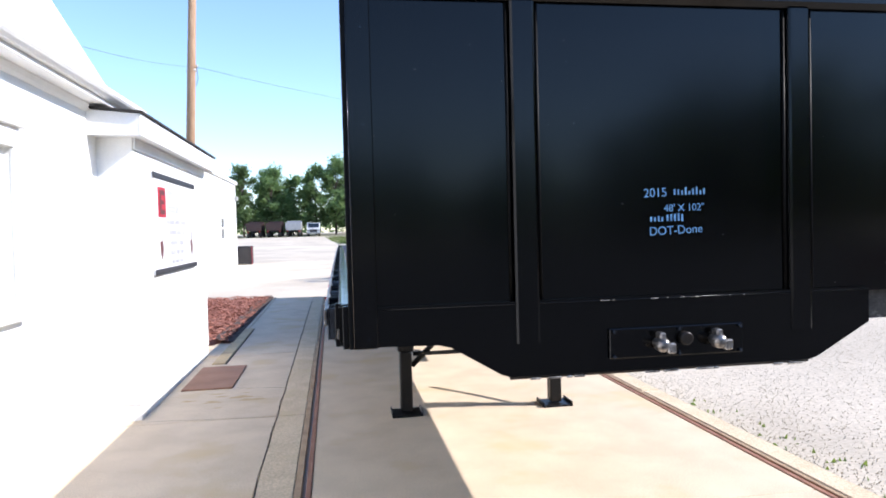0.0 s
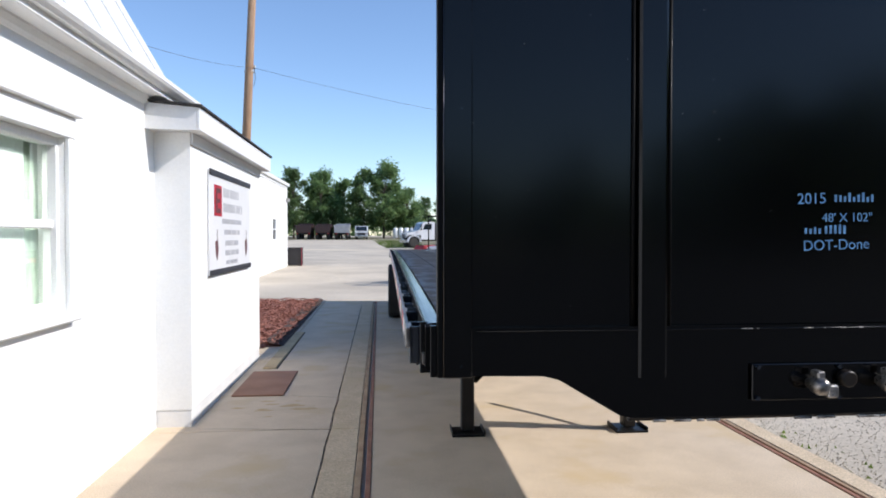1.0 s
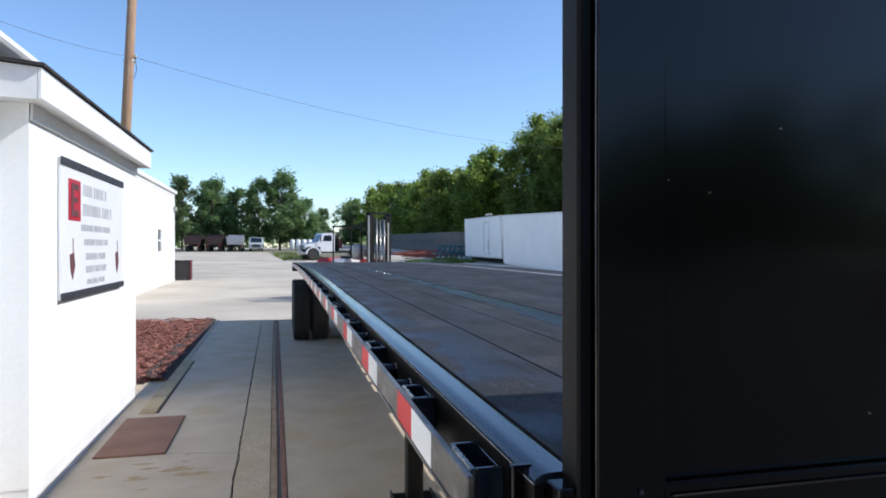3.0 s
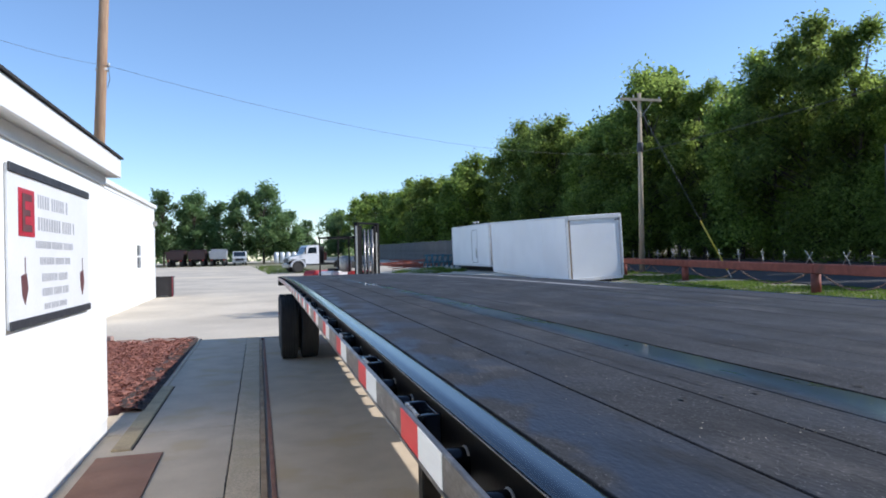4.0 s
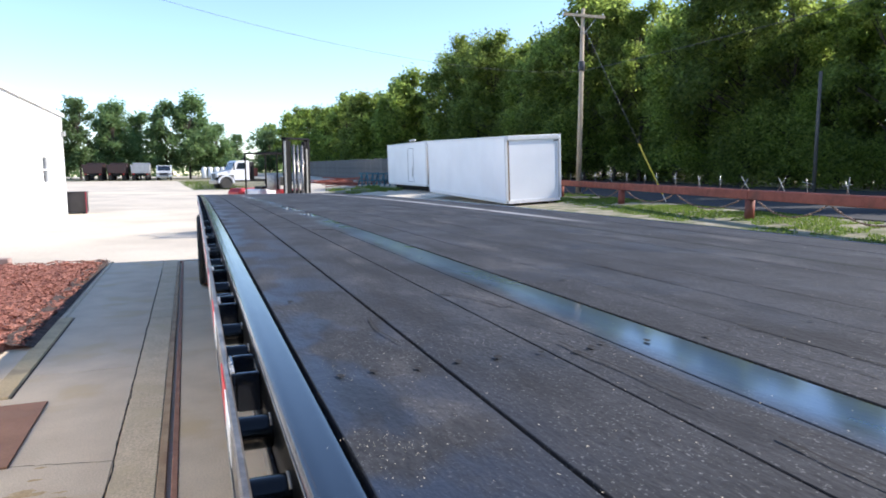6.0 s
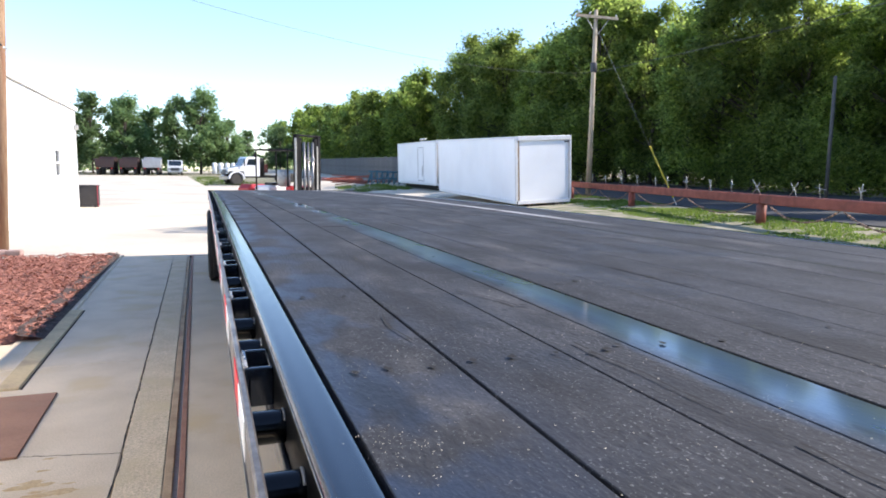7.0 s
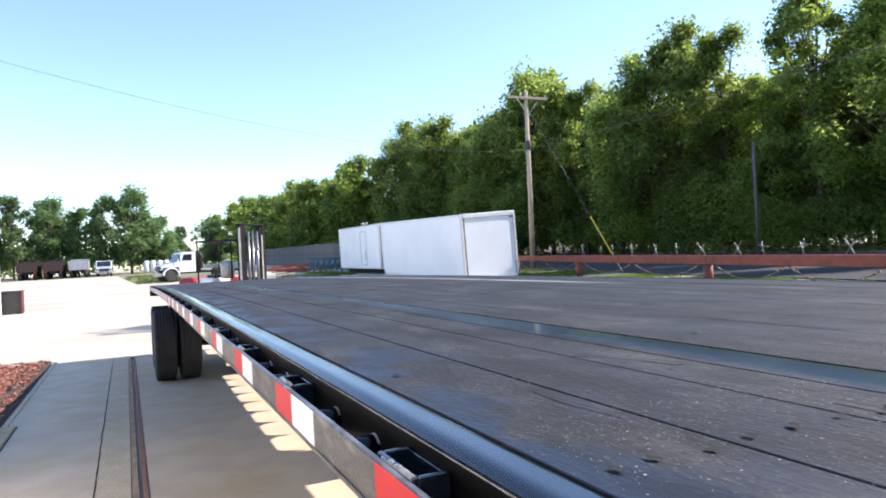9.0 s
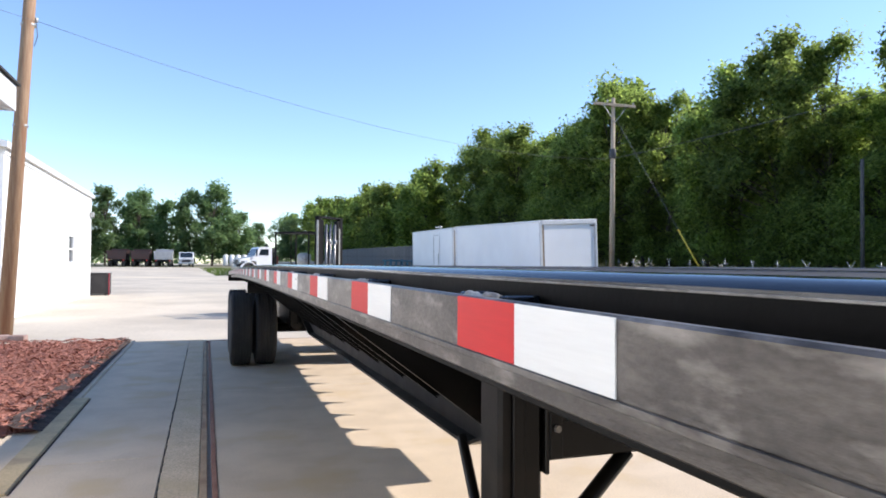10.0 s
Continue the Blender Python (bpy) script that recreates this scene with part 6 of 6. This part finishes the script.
def van_truck():
    """Faces -y."""
    v = thing("truck", pose(-3.2, 104, lay(0, 104) - 0.03), "white crew-cab truck facing the camera across the lot", "truck", "trucks at the far end")
    b = B()
    prism(b, [(0.0, 0.55), (0.0, 1.2), (1.1, 1.35), (1.65, 2.15), (3.3, 2.2), (3.5, 1.3), (3.5, 0.55)], -1.0, 1.0, "x")
    part("cab", b, TRUCK_WHITE, v)
    part("windscreen", prism(B(), [(1.12, 1.40), (1.58, 2.08), (1.54, 2.10), (1.08, 1.42)], -0.85, 0.85, "x"), DARK_GLASS, v)
    part("grille", box(B(), -0.6, 0.6, -0.03, -0.002, 0.7, 1.1, 0.02), SIGN_DARK, v)
    part("bumper", box(B(), -1.05, 1.05, -0.16, -0.031, 0.4, 0.65, 0.04), CHROME, v)
    for x in (-0.8, 0.8):
        part("headlamp", box(B(), x - 0.16, x + 0.16, -0.03, -0.002, 0.8, 1.08, 0.02), CHROME, v)
    part("flat_body", box(B(), -1.15, 1.15, 3.51, 6.2, 0.75, 1.2, 0.03), TRUCK_DARK, v)
    for y in (0.8, 5.0):
        for x in (-0.85, 0.85):
            part("tyre", lathe(B(), [(-0.13, 0.25), (-0.13, 0.36), (-0.1, 0.41), (0.1, 0.41), (0.13, 0.36), (0.13, 0.25)], (x, y, 0.41), "x", 18), RUBBER, v)


van_truck()


def dump_truck(x, y, material, label):
    d = thing("truck", pose(x, y, lay(x, y) - 0.03), label, "truck", "trucks at the far end")
    part("body", prism(B(), [(-1.15, 1.05), (-1.25, 2.3), (-1.18, 2.3), (-1.08, 1.12), (1.08, 1.12), (1.18, 2.3), (1.25, 2.3), (1.15, 1.05)], 0.0, 4.2), material, d)
    part("tailgate", box(B(), -1.1, 1.1, -0.06, -0.002, 1.1, 2.25, 0.02), material, d)
    part("headboard", box(B(), -1.2, 1.2, 4.201, 4.3, 1.05, 2.6, 0.02), material, d)
    part("cab", box(B(), -1.1, 1.1, 4.6, 6.2, 0.8, 2.6, 0.15), TRUCK_DARK, d)
    part("chassis", box(B(), -0.45, 0.45, 0.1, 7.2, 0.75, 1.04), BLACK_FRAME, d)
    for yy in (0.9, 2.2, 6.6):
        for xx in (-0.85, 0.85):
            part("tyre", lathe(B(), [(-0.25, 0.3), (-0.25, 0.45), (-0.2, 0.51), (0.2, 0.51), (0.25, 0.45), (0.25, 0.3)], (xx, yy, 0.51), "x", 18), RUBBER, d)
    for xx in (-0.9, 0.9):
        part("tail_lamp", box(B(), xx - 0.1, xx + 0.1, -0.1, -0.061, 0.85, 1.0, 0.02), FORK_RED, d)


dump_truck(-6.3, 104, BODY_GREY, "dump truck with a pale grey tipping body")
dump_truck(-9.3, 104, TRUCK_DARK, "dark dump truck with a maroon body")
dump_truck(-12.3, 104, TRUCK_DARK, "dark dump truck with a maroon body")
tanks = thing("white_tank_row", pose(4.0, 112, lay(4, 112) - 0.03), "row of small white tanks beside a rusty container", "tank")
for k in range(4):
    part("tank", lathe(B(), [(0.05, 0.35), (0.1, 0.42), (1.7, 0.42), (1.85, 0.2)], (-1.6 + 0.95 * k, 0, 0), "z", 14), TRUCK_WHITE, tanks)
part("rusty_bin", box(B(), 2.0, 6.5, -0.8, 0.8, 0.15, 1.7, 0.05), FENCE_RED, tanks)


# ---- trees ----
def crown_mesh(name, seed, height, radius, base, count, leaf, material):
    """Many small leaves gathered in uneven clumps round the limbs."""
    rng = random.Random(seed)
    clumps = []
    n = 48
    for k in range(n):
        s = (k + rng.random()) / n
        z = base + (height - base) * s
        girth = radius * (0.5 + 0.68 * math.sin(math.pi * min(1, s * 0.80 + 0.14)))
        a, r = rng.uniform(0, 6.283), girth * rng.uniform(0.25, 0.82) * (0.55 if s > 0.84 else 1.0)
        clumps.append((Vector((r * math.cos(a), r * math.sin(a), z)), rng.uniform(0.16, 0.34) * radius))
    verts, faces = [], []
    for _ in range(count):
        c, cr = rng.choice(clumps)
        d = Vector((rng.gauss(0, 1), rng.gauss(0, 1), rng.gauss(0, 0.8))).normalized()
        p = c + d * cr * abs(rng.gauss(0.72, 0.34))
        if p.z < 0.05:
            continue
        e = Euler((rng.uniform(-0.9, 0.9), rng.uniform(-0.9, 0.9), rng.uniform(0, 6.3))).to_matrix()
        l = leaf * rng.uniform(0.6, 1.4)
        w = l * rng.uniform(0.4, 0.65)
        i = len(verts)
        for q in ((-l, 0, 0), (0, -w, 0.12 * l), (l, 0, -0.1 * l), (0, w, 0.12 * l)):
            verts.append(tuple(p + e @ Vector(q)))
        faces += [(i, i + 1, i + 2), (i, i + 2, i + 3)]
    me = bpy.data.meshes.new(name)
    me.from_pydata(verts, [], faces)
    me.materials.append(material)
    return me, clumps


def tree_proto(seed, height, radius, base, count, leaf, material, label, group):
    t = thing("tree", Matrix(), label, "tree", group)
    me, clumps = crown_mesh("crown", seed, height, radius, base, count, leaf, material)
    bm = B()
    rng = random.Random(seed + 50)
    p, r = Vector((0, 0, -0.3)), 0.014 * height + 0.03
    for k in range(5):
        q = Vector((rng.uniform(-0.25, 0.25), rng.uniform(-0.25, 0.25), height * 0.125 * (k + 1)))
        rod(bm, p, q, r, r * 0.8, 9, caps=k == 0)
        p, r = q, r * 0.8
    for c, _ in clumps:
        z = min(c.z * 0.7, height * 0.6)
        rod(bm, (0, 0, z), c, 0.004 * height, 0.02, 5, caps=False)
    part("trunk", bm, BARK, t)
    part("crown", me, material, t, "dense green leaves in uneven clumps")
    return t


WOOD = "edge of the wood along the road"
SHAPES = ((1, 13.0, 3.6, 1.1), (2, 11.8, 4.0, 0.9), (3, 13.8, 3.4, 1.3), (4, 10.0, 3.8, 0.4))
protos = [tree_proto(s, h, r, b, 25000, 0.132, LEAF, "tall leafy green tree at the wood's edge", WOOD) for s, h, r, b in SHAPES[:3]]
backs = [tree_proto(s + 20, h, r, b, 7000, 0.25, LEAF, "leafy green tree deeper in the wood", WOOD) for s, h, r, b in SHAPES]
LOT = "trees at the far end of the lot"
fars = [tree_proto(s, h, r, b, n, lf, LEAF_FAR, "broad green tree at the far end of the lot", LOT)
        for s, h, r, b, n, lf in ((11, 12.5, 4.2, 1.5, 7000, 0.28), (12, 11.5, 4.6, 1.2, 7000, 0.28), (13, 13.5, 3.8, 2.5, 6500, 0.28))]
used = set()
SPREAD = random.Random(57)


def plant(kinds, k, x, y, s, turn, z=None, slim=1.0):
    src = kinds[k % len(kinds)]
    m = pose(x, y, lay(min(x, 40), min(y, 130)) - 0.05 if z is None else z, 0, 0, turn) @ Matrix.Diagonal((s * slim, s * slim, s * SPREAD.uniform(0.92, 1.08), 1))
    if src.name not in used:
        used.add(src.name)
        src.matrix_basis = m
        return src
    ob = copy_thing(src, Matrix())
    ob.matrix_basis = m
    return ob


CROWNS = ((6, 12.4), (10, 12.5), (14, 12.6), (17.3, 12.8), (20.2, 13.2), (22.9, 10.5), (25.2, 12.6), (28.5, 14.4), (31.3, 13.1), (34.3, 12.4), (37.5, 13.2), (40.0, 14.1),
          (43.0, 15.9), (46.5, 15.1), (50.6, 13.1), (55.0, 13.0), (59.7, 15.7), (63.5, 15.1), (67.4, 17.3), (71.5, 15.4))   # the wood's front row: how far along the road, how high


def skyline(y):
    """How high the wood's crowns reach along the road, away from their peaks."""
    return min([h for q, h in CROWNS if abs(q - y) < 4.0] or [12.2 if y < 10 else 17.0])


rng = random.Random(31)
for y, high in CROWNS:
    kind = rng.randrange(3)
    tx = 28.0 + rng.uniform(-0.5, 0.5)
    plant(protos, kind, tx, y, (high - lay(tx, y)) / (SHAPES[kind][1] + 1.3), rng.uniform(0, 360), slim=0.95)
y = -48.0
while y < 135:
    front = 27.0 if y < 30 else 27.0 - 0.02 * (y - 30)
    front += 2.0 * math.sin(y * 0.21)
    for row, dx in ((0, -0.5), (1, 2.5), (2, 7.5), (3, 12.0)):
        if row >= 2 and (y > 70 or y < -14) or row == 1 and 4 < y < 73:
            continue
        kind = 3 if row == 0 and rng.random() < 0.45 else rng.randrange(3)
        tx, ty = front + (4.4 if row == 0 and 4 < y < 73 else dx) + rng.uniform(-1.2, 1.2), y + rng.uniform(-1.5, 1.5)
        reach = (skyline(ty) - lay(min(tx, 40), min(ty, 130))) / (SHAPES[kind][1] + 1.0)
        if row == 0 and 4 < y < 73:
            reach *= 1.5
        plant(backs, kind, tx, ty, (0.70, 0.92, 0.92, 0.95)[row] * reach * rng.uniform(0.92, 1.02), rng.uniform(0, 360))
    y += rng.uniform(4.0, 5.6)
# far end of the lot
for k, (x, yy, s) in enumerate(((-24, 113, 0.8), (-19, 116, 0.8), (-15.0, 114, 0.82), (-10.5, 116, 0.9), (-7.0, 118, 0.86), (-3.0, 115, 0.84), (0.4, 114, 1.0), (4.6, 115, 0.8), (-30, 118, 0.8), (-12, 122, 0.86), (-21, 121, 0.84), (2.4, 121, 0.7))):
    plant(fars, k, x, yy, s, rng.uniform(0, 360))
for k, (x, yy, s) in enumerate(((13.4, 119, 0.56), (18, 160, 1.0), (11.5, 168, 0.75), (23, 150, 0.9), (9, 180, 0.7))):
    plant(fars, k, x, yy, s, rng.uniform(0, 360))
# the wood's far corner, nearer to the lot
for k, (yy, high) in enumerate(((86, 12.6), (93, 12.6), (101, 12.3), (108, 12.6), (115, 13.2), (125, 14.6), (135, 15.8), (146, 16.4))):
    plant(backs, k, 21.2, yy, (high - lay(21, min(yy, 130))) / (SHAPES[k % 4][1] + 1.2), rng.uniform(0, 360))
# behind the camera, seen in the black paint
for k in range(13):
    x = -26 + 5.0 * k
    plant(fars, k, x + rng.uniform(-1, 1), -46 + rng.uniform(-3, 3), max(0.52, min(0.98, 0.52 + 0.021 * (x - 12))) * rng.uniform(0.9, 1.1), rng.uniform(0, 360))


def undergrowth():
    """Low leaf cover under the wood's edge."""
    rng = random.Random(77)
    verts, faces = [], []
    for _ in range(190000):
        y = rng.uniform(-10, 125)
        x = 26.6 - (0.02 * (y - 30) if y > 30 else 0) + 2.0 * math.sin(y * 0.21) + 8.0 * rng.random() ** 1.5
        top = 1.3 + 2.8 * (0.5 + noise.noise((x * 0.25, y * 0.25, 3)))
        z = lay(min(x, 40), min(y, 130)) + top * rng.random() ** 0.8
        e = Euler((rng.uniform(-0.9, 0.9), rng.uniform(-0.9, 0.9), rng.uniform(0, 6.3))).to_matrix()
        l = 0.085 * rng.uniform(0.6, 1.5)
        i = len(verts)
        for q in ((-l, 0, 0), (0, -l * 0.5, 0.03), (l, 0, 0), (0, l * 0.5, 0.03)):
            verts.append(tuple(Vector((x, y, z)) + e @ Vector(q)))
        faces += [(i, i + 1, i + 2), (i, i + 2, i + 3)]
    me = bpy.data.meshes.new("undergrowth")
    me.from_pydata(verts, [], faces)
    me.materials.append(LEAF)
    tagged(new("undergrowth", me), "dense dark green bushes under the trees", "bushes", kind="stuff")


undergrowth()


def far_woods():
    """A low far line of trees behind the lot."""
    rng = random.Random(78)
    verts, faces = [], []
    for k in range(44000):
        x, y = (rng.uniform(-110, 60), 165 + rng.uniform(-8, 8)) if k % 2 else (rng.uniform(-60, 75), -58 + rng.uniform(-5, 5))
        top = 5.5 + 4.0 * noise.noise((x * 0.09, 1.7, 0)) + 1.8 * noise.noise((x * 0.45, 4.1, 0))
        z = 0.8 + top * rng.random() ** 0.75
        e = Euler((rng.uniform(-0.9, 0.9), rng.uniform(-0.9, 0.9), rng.uniform(0, 6.3))).to_matrix()
        l = 0.42 * rng.uniform(0.6, 1.5)
        i = len(verts)
        for q in ((-l, 0, 0), (0, -l * 0.5, 0.03), (l, 0, 0), (0, l * 0.5, 0.03)):
            verts.append(tuple(Vector((x, y, z)) + e @ Vector(q)))
        faces += [(i, i + 1, i + 2), (i, i + 2, i + 3)]
    me = bpy.data.meshes.new("far_woods")
    me.from_pydata(verts, [], faces)
    me.materials.append(LEAF_FAR)
    tagged(new("far_woods", me), "far line of green woods beyond the lot", "woods", kind="stuff")


far_woods()
